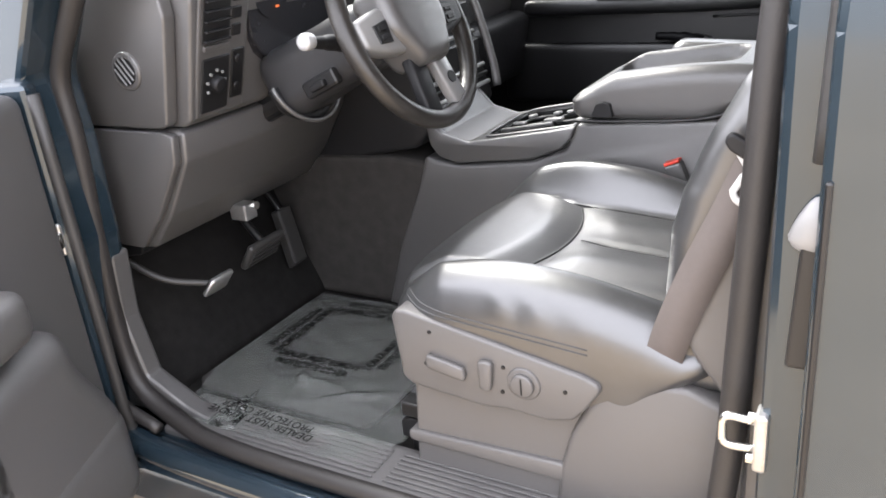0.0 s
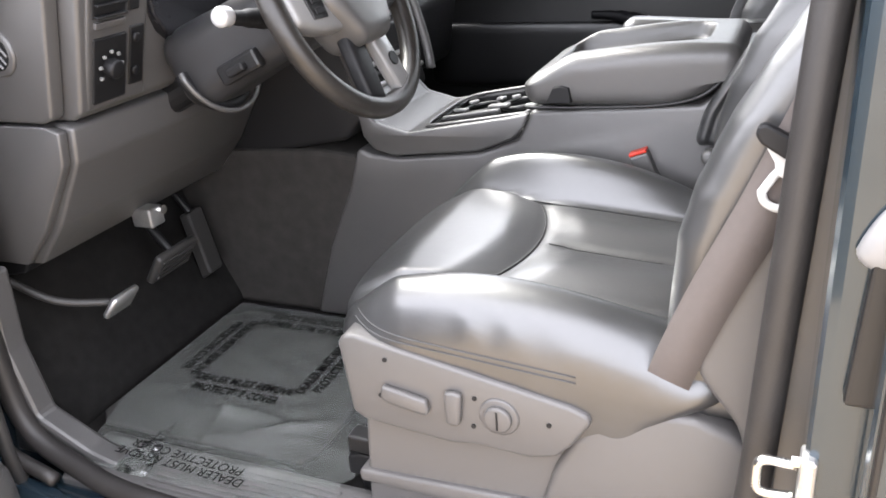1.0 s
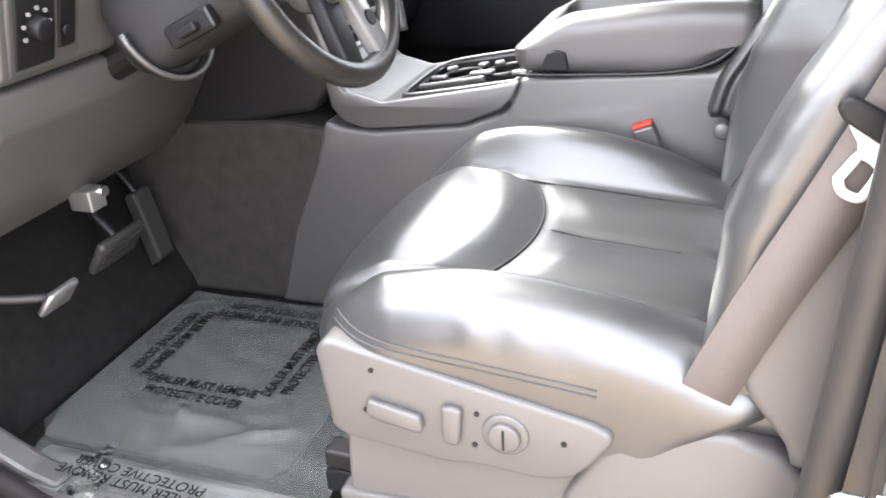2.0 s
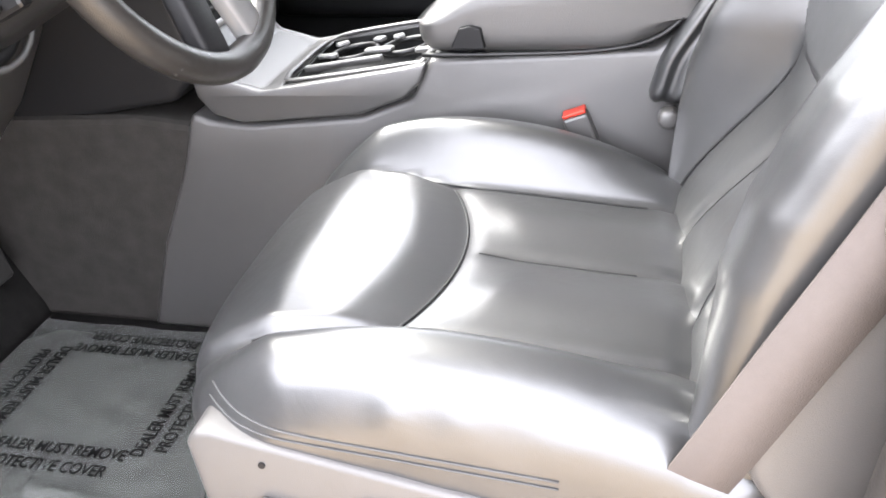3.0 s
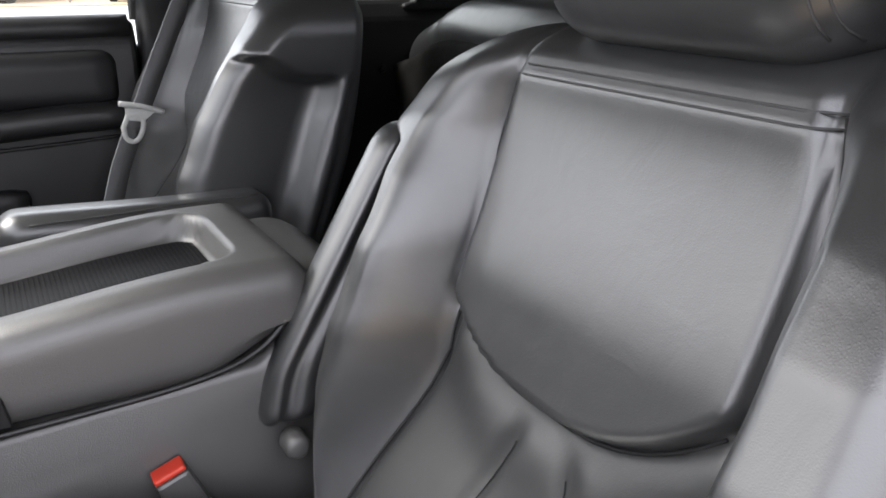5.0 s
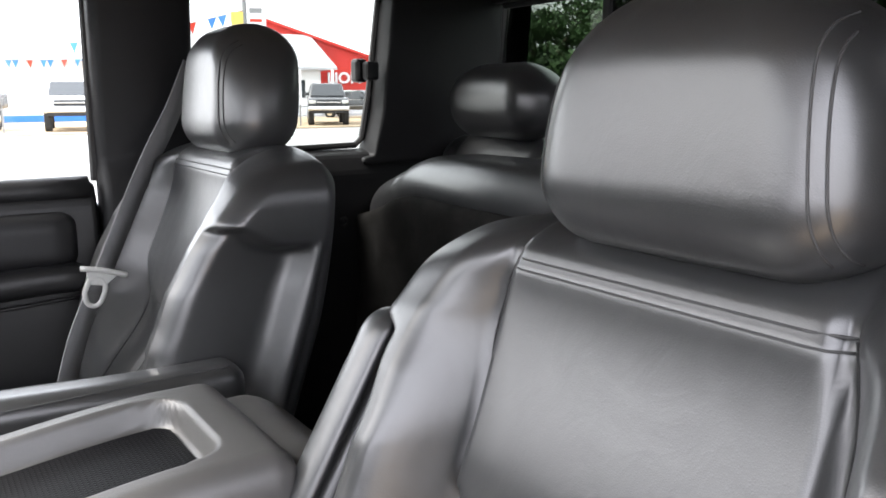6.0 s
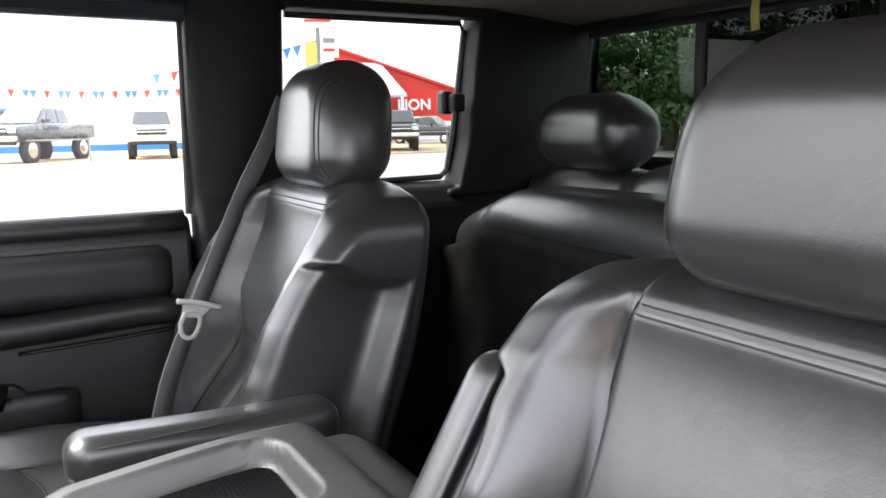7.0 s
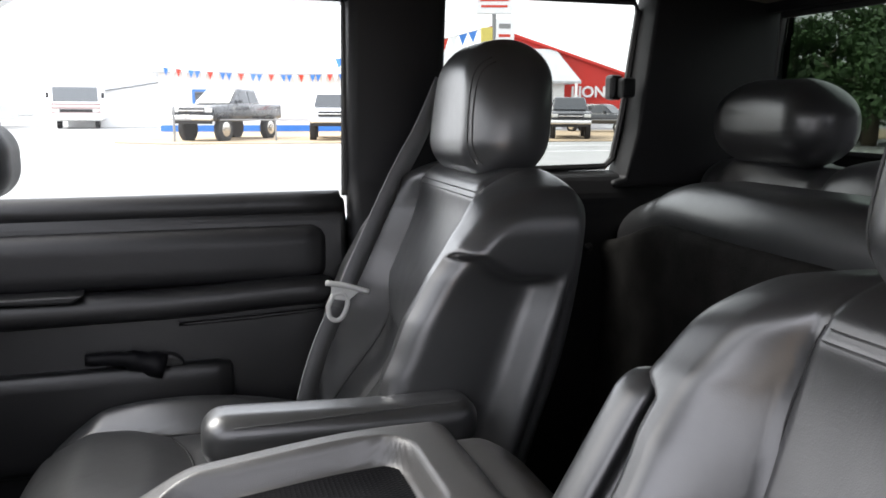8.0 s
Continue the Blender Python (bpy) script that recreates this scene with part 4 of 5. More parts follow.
# ---- centre console ----
def console():
    c = thing("center_console", "grey plastic centre console with cup holders and armrest lid", "console")
    y0, y1 = 1.388, 1.668
    # Front stretch of the console side, coloured dark in place of shade.
    structure("tunnel", prism([(-1.42, FLOOR), (-1.42, 1.06), (-1.0, 1.08), (-0.90, 1.07), (-0.90, FLOOR)], "y", y0 + 0.004, y1 - 0.004, 0.012), TUNNEL, "tunnel ahead of the console, coloured dark for its shade")
    part("body", prism([(-1.06, FLOOR), (-1.0, 0.85), (-0.93, 1.0), (-0.90, 1.09), (-0.872, 1.08), (-0.80, 1.075), (-0.62, 1.095), (-0.54, 1.125), (-0.512, 1.185), (-0.2, 1.205), (-0.165, 1.235), (-0.145, 1.24), (-0.06, 1.2), (-0.03, 1.1), (-0.03, FLOOR)], "y", y0, y1, 0.012, 3), PLASTIC, c, "grey console body", True)
    side = [(-0.89, 1.20), (-0.878, 1.12), (-0.855, 1.092), (-0.81, 1.080), (-0.62, 1.10), (-0.55, 1.128), (-0.525, 1.152), (-0.515, 1.180), (-0.56, 1.170), (-0.775, 1.132), (-0.845, 1.150)]
    part("cup_section", prism(side, "y", y0 - 0.006, y0 + 0.016, 0.005, 2), PLASTIC, c, "grey cup holder surround", True)
    part("cup_section", prism(side, "y", y1 - 0.014, y1 + 0.004, 0.005, 2), PLASTIC, c, "", True)
    part("cup_front", prism([(-0.889, 1.198), (-0.874, 1.10), (-0.745, 1.085), (-0.745, 1.136), (-0.775, 1.131), (-0.844, 1.149)], "y", y0 + 0.012, y1 - 0.01, 0.004, 2), PLASTIC, c)
    part("liner_floor", box((-0.75, y0 + 0.01, 1.085), (-0.52, y1 - 0.01, 1.105), 0.002, 1), PLASTIC_BLACK, c, "black cup holder liner")
    for ya, yb in ((y0 + 0.0155, y0 + 0.02), (y1 - 0.018, y1 - 0.0135)):
        part("liner_wall", prism([(-0.745, 1.10), (-0.535, 1.10), (-0.535, 1.168), (-0.56, 1.164), (-0.745, 1.132)], "y", ya, yb, 0.001, 1), PLASTIC_BLACK, c)
    for x in (-0.7455, -0.53):
        part("liner_wall", box((x, y0 + 0.02, 1.10), (x + 0.005, y1 - 0.018, 1.132 if x < -0.7 else 1.166), 0.001, 1), PLASTIC_BLACK, c)
    up = Matrix.Translation((-0.645, 1.53, 1.158)) @ Matrix.Rotation(radians(-9.5), 4, "Y")
    def lay(ob):
        ob.data.transform(up)
        return ob
    outline = [(-0.098, -0.112), (-0.07, -0.124), (0.10, -0.126), (0.122, -0.108), (0.126, 0.10), (0.108, 0.124), (-0.055, 0.126), (-0.092, 0.095), (-0.104, 0.05), (-0.106, -0.08)]
    lay(part("rim", tube([(x, y, -0.001) for x, y in outline], 0.006, 8, 4, closed=True, flat=0.5), PLASTIC, c, "satin grey rim", True))
    for x, y, r in ((-0.045, 0.062, 0.040), (0.052, 0.052, 0.042)):
        cup = lay(part("cup_ring", tube([(x + r * math.cos(a), y + r * math.sin(a), -0.020) for a in [k * math.pi / 10 for k in range(20)]], 0.005, 6, closed=True, ease=False), PLASTIC_BLACK, c, "", True))
    # Grip fingers: their pale colour stands in for bright reflections on them.
    for x, y, w, d, turn in ((-0.076, 0.098, 0.024, 0.016, 30), (-0.006, 0.092, 0.020, 0.018, -20), (0.030, 0.088, 0.020, 0.016, 25), (0.012, 0.022, 0.052, 0.018, -12), (0.098, -0.018, 0.030, 0.014, -10), (-0.082, 0.030, 0.040, 0.012, -14)):
        fb = box((-w / 2, -d / 2, -0.004), (w / 2, d / 2, 0.004), 0.0038, 3)
        bmesh.ops.transform(fb, matrix=Matrix.Translation((x, y, -0.012)) @ Matrix.Rotation(radians(turn), 4, "Z"), verts=fb.verts)
        lay(part("cup_finger", fb, PLASTIC_RIM, c, "grip finger, highlight put into its pale colour", True))
    lay(part("coin_slot", box((-0.098, -0.046, -0.016), (0.036, -0.034, -0.004), 0.004, 3), PLASTIC, c, "grey divider"))
    # lid with a tray in its top
    def lid_shape(P):
        Q = P.copy()
        u, w = P[:, 0], P[:, 2]
        Q[:, 2] += 0.026 * smooth(u, -0.19, 0.12) * smooth(w, -0.03, 0.03) - 0.034 * smooth(-u, 0.09, 0.19) * smooth(w, -0.02, 0.04)
        Q[:, 2] += 0.045 * smooth(u, 0.06, 0.19) * (w < 0) * smooth(-w, 0.0, 0.03)
        tray = 1 - smooth((np.abs(u + 0.005) / 0.134) ** 6 + (np.abs(P[:, 1]) / 0.094) ** 6, 0.72, 1.25)
        Q[:, 2] -= 0.033 * tray * smooth(w, 0.02, 0.04)
        return Q + np.array([-0.332, 1.527, 1.238])
    lid = soft_part("lid", (0.196, 0.142, 0.046), 0.03, (96, 72, 12), lid_shape, PLASTIC, c, "smooth grey armrest lid with recessed tray")
    mat_bm = bmesh.new()
    def tray_z(x):
        return 0.0135 + 0.026 * float(smooth(np.array(x), -0.19, 0.12)) - 0.034 * float(smooth(np.array(-x), 0.09, 0.19))
    for i in range(24):
        xa, xb = -0.126 + 0.0102 * i, -0.126 + 0.0102 * (i + 1)
        mat_bm.faces.new([mat_bm.verts.new((x - 0.332, 1.527 + y, tray_z(x) + 1.239)) for x, y in ((xa, -0.083), (xb, -0.083), (xb, 0.083), (xa, 0.083))])
    for i in range(48):
        for j in range(32):
            x, y = -0.125 + 0.243 * i / 47, -0.083 + 0.166 * (j + 0.5 * (i % 2)) / 32
            if (abs(x + 0.005) / 0.132) ** 6 + (abs(y) / 0.092) ** 6 > 0.7:
                continue
            z = tray_z(x) + 0.001
            q = [mat_bm.verts.new((x + a - 0.332, y + b + 1.527, z + 1.238 + h)) for a, b, h in ((-0.0035, 0, 0), (0, -0.002, 0), (0.0035, 0, 0), (0, 0.002, 0), (0, 0, 0.0006))]
            for k in range(4):
                mat_bm.faces.new((q[k], q[(k + 1) % 4], q[4]))
    tagged(part("tray_mat", mat_bm, MIRROR_BLACK, lid, "dark rubber mat with raised diamonds"), kind="stuff")
    part("latch", prism([(-0.478, 1.203), (-0.465, 1.232), (-0.45, 1.236), (-0.435, 1.232), (-0.43, 1.204)], "y", 1.376, 1.392, 0.002), PLASTIC_DARK, lid, "dark thumb latch")
    part("lid_gap", tube([(-0.52, 1.386, 1.192), (-0.40, 1.384, 1.196), (-0.27, 1.384, 1.204), (-0.20, 1.386, 1.222), (-0.155, 1.39, 1.262)], 0.0035, 6), PLASTIC_BLACK, c, "", True)
    def hump(P):
        Q = P.copy()
        Q[:, 2] -= 0.07 * smooth(P[:, 0], -0.02, 0.10)
        return Q + np.array([-0.09, 1.545, 1.20])
    soft_part("rear_housing", (0.085, 0.135, 0.085), 0.05, (18, 18, 14), hump, PLASTIC, c, "rounded grey rear housing")


console()


# ---- dashboard, wheel and pedals ----
def dashboard():
    d = thing("dashboard", "grey plastic dashboard with switches and air vents", "dashboard")
    def x_face(z):
        return -1.11 + (z - 1.285) * 0.33
    part("upper", prism([(-1.46, 1.288), (-1.118, 1.288), (-1.098, 1.300), (-1.035, 1.52), (-1.04, 1.60), (-1.12, 1.64), (-1.46, 1.60)], "y", 0.874, 2.34, 0.008, 3), PLASTIC, d, "grey upper dash", True)
    part("end_cap", prism([(-1.44, 1.292), (-1.148, 1.292), (-1.128, 1.30), (-1.075, 1.50), (-1.085, 1.58), (-1.44, 1.58)], "y", 0.842, 0.8725, 0.006, 3), PLASTIC, d, "grey end cap", True)
    part("knee_panel", prism([(-1.40, 1.2865), (-1.14, 1.2865), (-1.112, 1.280), (-1.122, 1.22), (-1.20, 1.10), (-1.27, 1.022), (-1.31, 1.018), (-1.40, 1.03)], "y", 0.8635, 1.402, 0.007, 3), PLASTIC, d, "grey knee panel", True)
    part("lower_end", prism([(-1.41, 1.286), (-1.15, 1.286), (-1.122, 1.278), (-1.132, 1.22), (-1.215, 1.10), (-1.285, 1.028), (-1.41, 1.028)], "y", 0.842, 0.8615, 0.004, 2), PLASTIC, d, "", True)
    vent = part("defrost_vent", disc((-1.20, 0.842, 1.405), (0, -1, 0), 0.037, 0.012, 32, 0.004), PLASTIC, d, "round side window vent", True)
    part("vent_hole", disc((-1.20, 0.8352, 1.405), (0, -1, 0), 0.027, 0.002, 28), PLASTIC_BLACK, vent)
    a = radians(-52)
    for k in range(4):
        off = (k - 1.5) * 0.0115
        L = math.sqrt(0.026 ** 2 - off ** 2)
        cx, cz = -1.20 - off * math.sin(a), 1.405 + off * math.cos(a)
        part("fin", tube([(cx - L * math.cos(a), 0.8345, cz - L * math.sin(a)), (cx + L * math.cos(a), 0.8345, cz + L * math.sin(a))], 0.0026, 6, ease=False), PLASTIC, vent)
    tilt = math.atan2(0.33, 1)
    def face(y, z, out=0.0):
        return (x_face(z) + 0.004 + out, y, z)
    def slab(name, ya, yb, za, zb, depth, material, parent, bevel=0.003, label="", out=0.0):
        bm = box((0, ya, -(zb - za) / 2), (depth, yb, (zb - za) / 2), bevel)
        zc = (za + zb) / 2
        bmesh.ops.transform(bm, matrix=Matrix.Translation((x_face(zc) - 0.001 + out, 0, zc)) @ Matrix.Rotation(tilt, 4, "Y"), verts=bm.verts)
        return part(name, bm, material, parent, label)
    bez = slab("bezel", 0.888, 1.022, 1.294, 1.60, 0.008, PLASTIC, d, 0.004, "grey switch bezel")
    fr = slab("switch_panel", 0.898, 0.972, 1.308, 1.418, 0.006, PLASTIC_BLACK, bez, 0.003, "black headlamp switch panel", 0.006)
    slab("dimmer_switch", 0.979, 1.013, 1.322, 1.424, 0.006, PLASTIC_BLACK, bez, 0.003, "black dimmer switch panel", 0.006)
    kn = part("headlamp_knob", disc(face(0.932, 1.363, 0.016), (1, 0, -0.33), 0.016, 0.022, 24, 0.004), PLASTIC_DARK, fr, "round headlamp knob", True)
    for k in range(7):
        a = radians(40 * k - 30)
        part("mark", box(tuple(np.array(face(0.932 + 0.024 * math.cos(a), 1.363 + 0.026 * math.sin(a), 0.012)) - 0.0028), tuple(np.array(face(0.932 + 0.024 * math.cos(a), 1.363 + 0.026 * math.sin(a), 0.012)) + 0.0028), 0.001, 1), DIM_PRINT, fr)
    for z in (1.348, 1.402):
        part("rocker", disc(face(0.987, z, 0.013), (1, 0, -0.33), 0.008, 0.006, 14, 0.002), PLASTIC_DARK, bez, "", True)
    ob = slab("air_vent", 0.897, 0.970, 1.440, 1.60, 0.004, PLASTIC_BLACK, bez, 0.002, "black louvred air vent", 0.006)
    for k in range(8):
        slab("louvre", 0.900, 0.967, 1.446 + 0.018 * k, 1.451 + 0.018 * k, 0.014, PLASTIC_DARK, ob, 0.002, "", 0.004)
    slab("vent_frame", 0.900, 0.966, 1.429, 1.440, 0.008, PLASTIC, ob, 0.002, "", 0.006)
    for k in range(4):
        slab("button", 0.975, 1.0, 1.446 + 0.032 * k, 1.470 + 0.032 * k, 0.006, PLASTIC_DARK, bez, 0.003, "", 0.006)
    cl = part("instrument_panel", prism([(1.03, 1.43), (1.05, 1.40), (1.10, 1.363), (1.20, 1.40), (1.34, 1.44), (1.36, 1.60), (1.02, 1.60)], "x", -1.08, -1.045, 0.004), GAUGE, d, "dark instrument cluster")
    part("gauge_dial", disc((-1.043, 1.10, 1.51), (1, 0, 0), 0.05, 0.003, 32), GAUGE, cl)
    part("needle", box((-1.040, 1.085, 1.505), (-1.036, 1.115, 1.511), 0.001, 1), ORANGE, cl, "orange gauge needle")
    part("needle", box((-1.040, 1.105, 1.48), (-1.036, 1.115, 1.485), 0.001, 1), ORANGE, cl)
    # centre stack
    st = part("radio_console", prism([(-1.36, 1.02), (-0.93, 1.10), (-0.875, 1.16), (-0.90, 1.24), (-1.0, 1.62), (-1.36, 1.62)], "y", 1.405, 1.735, 0.014, 3), PLASTIC_DARK, d, "charcoal centre stack", True)
    part("stack_rim", tube([(-0.955, 1.742, 1.50), (-0.915, 1.745, 1.38), (-0.88, 1.742, 1.26), (-0.865, 1.735, 1.185)], 0.012, 8), PLASTIC, st, "grey rim", True)
    part("stack_rim", tube([(-0.965, 1.395, 1.50), (-0.925, 1.395, 1.36), (-0.885, 1.395, 1.24), (-0.86, 1.398, 1.165)], 0.014, 8), PLASTIC, st, "grey rim", True)
    for z, m in ((1.20, SATIN), (1.222, PLASTIC_BLACK), (1.245, SATIN), (1.33, SATIN), (1.42, SATIN)):
        x = -0.885 - (z - 1.2) * 0.28
        part("stack_bar", tube([(x, 1.41, z), (x, 1.725, z)], 0.006, 8, ease=False), m, st, "", True)
    part("stack_pocket", prism([(1.43, 1.262), (1.70, 1.262), (1.70, 1.318), (1.43, 1.318)], "x", -0.915, -0.893, 0.004), PLASTIC_BLACK, st)
    part("radio", prism([(1.43, 1.345), (1.70, 1.345), (1.70, 1.41), (1.43, 1.41)], "x", -0.945, -0.918, 0.004), PLASTIC_BLACK, st, "black radio face")
    for k in range(5):
        part("radio_button", disc((-0.914, 1.46 + 0.05 * k, 1.378), (1, 0, 0), 0.009, 0.008, 14, 0.002), SATIN if k % 2 else PLASTIC_DARK, st, "", True)
    # glove box side of the dash
    part("glove_box", prism([(-1.30, 1.05), (-1.06, 1.09), (-1.02, 1.28), (-1.05, 1.30), (-1.30, 1.30)], "y", 1.76, 2.33, 0.02, 3), PLASTIC_DARK, d, "charcoal glove box lid", True)
    part("far_trim", tube([(-1.0, 1.77, 1.47), (-0.99, 2.0, 1.475), (-1.0, 2.32, 1.47)], 0.012, 8), SATIN, d, "", True)
    part("under_dash", prism([(-1.5, 1.03), (-1.30, 1.03), (-1.32, 1.0), (-1.5, 0.96)], "y", 0.86, 2.3, 0.004), PLASTIC_BLACK, d)


dashboard()


def steering():
    s = thing("steering_wheel", "worn black leather steering wheel with grey airbag cover", "steering wheel")
    R, tilt = 0.186, radians(24)
    m = Matrix.Translation((-0.745, 1.125, 1.435)) @ Matrix.Rotation(-tilt, 4, "Y")   # local x: towards the driver
    rim_leather = mat("worn_black_leather", (0.022, 0.02, 0.018), 0.3, var=0.45, vscale=14, bump=0.3, bscale=500, kind="leather")
    def put(ob):
        ob.data.transform(m)
        return ob
    put(part("rim", tube([(0, R * math.cos(a), R * math.sin(a)) for a in [2 * math.pi * k / 64 for k in range(64)]], 0.0185, 14, closed=True, ease=False), rim_leather, s, "worn black leather rim", True))
    for a in (radians(-52), radians(-128)):
        put(part("rim_seam", tube([(0.0172 * math.sin(t), (R + 0.0172 * math.cos(t)) * math.cos(a), (R + 0.0172 * math.cos(t)) * math.sin(a)) for t in [2 * math.pi * k / 12 for k in range(12)]], 0.0013, 5, closed=True, ease=False), STITCH, s))
    def hub(P):
        Q = P.copy()
        Q[:, 1] *= 1 - 0.45 * smooth(-P[:, 2], -0.01, 0.085)
        Q[:, 0] += 0.006 * np.cos(P[:, 1] * 16) * (P[:, 0] > 0)
        return Q + np.array([0.0, 0, 0.0])
    h = put(soft_part("airbag_cover", (0.042, 0.094, 0.082), 0.026, (10, 26, 24), hub, PLASTIC, s, "grey airbag cover"))
    put(part("emblem", prism([(-0.024, 0.002), (-0.008, 0.012), (0.024, 0.002), (0.008, -0.010)], "x", 0.041, 0.0455, 0.001), SATIN, h, "small plain badge"))
    for sgn in (-1, 1):
        sp = put(part("spoke", prism([(sgn * 0.06, 0.046), (sgn * 0.12, 0.040), (sgn * (R - 0.010), 0.028), (sgn * (R - 0.012), -0.022), (sgn * 0.12, -0.040), (sgn * 0.06, -0.048)], "x", -0.012, 0.024, 0.009, 3), PLASTIC_RIM if sgn < 0 else PLASTIC_DARK, s, "satin grey spoke" if sgn < 0 else "dark spoke", True))
        pod = put(part("switch_pod", prism([(sgn * 0.096, 0.018), (sgn * 0.14, 0.012), (sgn * 0.138, -0.022), (sgn * 0.10, -0.024)], "x", 0.0235, 0.0275, 0.0015), PLASTIC_BLACK, sp, "black switch pod"))
        for z in (-0.012, 0.004):
            put(part("button", box((0.0265, sgn * 0.118 - 0.012, z - 0.005), (0.030, sgn * 0.118 + 0.012, z + 0.005), 0.002), PLASTIC_DARK, pod))
        put(part("lower_spoke", prism([(sgn * 0.010, -0.06), (sgn * 0.060, -0.055), (sgn * 0.074, -R + 0.026), (sgn * 0.028, -R + 0.010)], "x", -0.010, 0.014, 0.007, 2), PLASTIC_DARK if sgn < 0 else PLASTIC_RIM, s, "dark lower spoke" if sgn < 0 else "satin grey lower spoke", True))
    put(part("spoke_badge", disc((0.015, 0.045, -0.12), (1, 0, 0), 0.012, 0.004, 20), PLASTIC_DARK, s))
    c = thing("steering_column", "charcoal steering column shroud with stalk and tilt lever", "steering column")
    def shroud(P):
        Q = P.copy()
        Q[:, 1] *= 1 + 0.12 * smooth(-P[:, 0], -0.05, 0.13)
        Q[:, 2] *= 1 + 0.12 * smooth(-P[:, 0], -0.05, 0.13)
        return Q + np.array([-0.19, 0.0, 0.018])
    col = soft_part("shroud", (0.15, 0.072, 0.066), 0.04, (18, 16, 16), shroud, PLASTIC_COLUMN, c, "charcoal shroud")
    put(col)
    bm = tube([(-0.30, 0.085 * math.cos(a), 0.078 * math.sin(a) + 0.016) for a in [math.pi + math.pi * k / 16 for k in range(17)]], 0.012, 8, ease=False)
    put(part("collar", bm, PLASTIC_DARK, c, "lower collar trim", True))
    put(part("collar_lip", tube([(-0.285, 0.102 * math.cos(a), 0.094 * math.sin(a) + 0.016) for a in [math.pi + math.pi * k / 16 for k in range(17)]], 0.005, 6, ease=False), PLASTIC, c, "", True))
    st = put(part("turn_stalk", tube([(-0.10, -0.05, 0.022), (-0.094, -0.12, 0.032), (-0.088, -0.172, 0.040)], [0.017, 0.015, 0.012, 0.011], 12), PLASTIC_DARK, c, "multi-function stalk", True))
    put(part("stalk_tip", disc((-0.085, -0.184, 0.042), (0.05, -1, 0.1), 0.0155, 0.026, 18, 0.005), SATIN, st, "grey stalk tip", True))
    put(part("tilt_slot", box((-0.23, -0.086, -0.038), (-0.14, -0.066, -0.004), 0.006), PLASTIC_BLACK, c))
    put(part("tilt_lever", box((-0.205, -0.098, -0.030), (-0.165, -0.07, -0.016), 0.004), PLASTIC_DARK, c))
    put(part("shaft", disc((-0.42, 0, -0.0), (1, 0, 0), 0.03, 0.25, 14), PLASTIC_BLACK, c))


steering()


def pedals():
    b = thing("brake_pedal", "worn black rubber brake pedal on a steel arm", "pedal", "pedals")
    pad = box((-0.012, -0.062, -0.038), (0.008, 0.062, 0.038), 0.008)
    m = Matrix.Translation((-1.24, 1.145, 0.905)) @ Matrix.Rotation(radians(35), 4, "Y")
    bmesh.ops.transform(pad, matrix=m, verts=pad.verts)
    pb = part("pad", pad, RUBBER, b, "worn rubber pad", True)
    for k in range(4):
        r = box((0.007, -0.05, -0.026 + 0.015 * k), (0.011, 0.05, -0.018 + 0.015 * k), 0.001, 1)
        bmesh.ops.transform(r, matrix=m, verts=r.verts)
        part("rib", r, RUBBER, pb)
    part("arm", tube([(-1.245, 1.16, 0.905), (-1.33, 1.17, 1.0), (-1.36, 1.17, 1.12)], 0.010, 8), PLASTIC_BLACK, b, "", True)
    a = thing("accelerator_pedal", "narrow black accelerator pedal", "pedal", "pedals")
    part("pad", prism([(-1.30, 0.78), (-1.27, 0.80), (-1.30, 0.95), (-1.33, 0.94)], "y", 1.285, 1.335, 0.006), RUBBER, a)
    part("arm", tube([(-1.31, 1.31, 0.93), (-1.38, 1.315, 1.02), (-1.42, 1.315, 1.10)], 0.007, 8), PLASTIC_BLACK, a, "", True)
    p = thing("parking_brake_pedal", "small worn parking brake pedal near the kick panel", "pedal", "pedals")
    pad = box((-0.008, -0.035, -0.03), (0.008, 0.035, 0.03), 0.008)
    bmesh.ops.transform(pad, matrix=Matrix.Translation((-1.22, 0.965, 0.90)) @ Matrix.Rotation(radians(40), 4, "Y"), verts=pad.verts)
    part("pad", pad, STEEL_WORN, p, "scuffed pad", True)
    part("arm", tube([(-1.23, 0.96, 0.90), (-1.30, 0.89, 0.93), (-1.38, 0.86, 0.98)], 0.008, 8), RUBBER, p, "", True)
    br = thing("column_bracket", "small steel bracket under the dashboard", "bracket")
    part("plate", box((-1.27, 1.09, 1.0), (-1.22, 1.13, 1.04), 0.004), STEEL_WORN, br)
    part("screw", disc((-1.217, 1.125, 1.03), (1, 0, 0), 0.010, 0.006, 8), CHROME, br)
    part("lead", tube([(-1.30, 1.43, 1.05), (-1.26, 1.44, 0.95), (-1.27, 1.43, 0.90)], 0.012, 8), PLASTIC_DARK, br, "", True)


pedals()


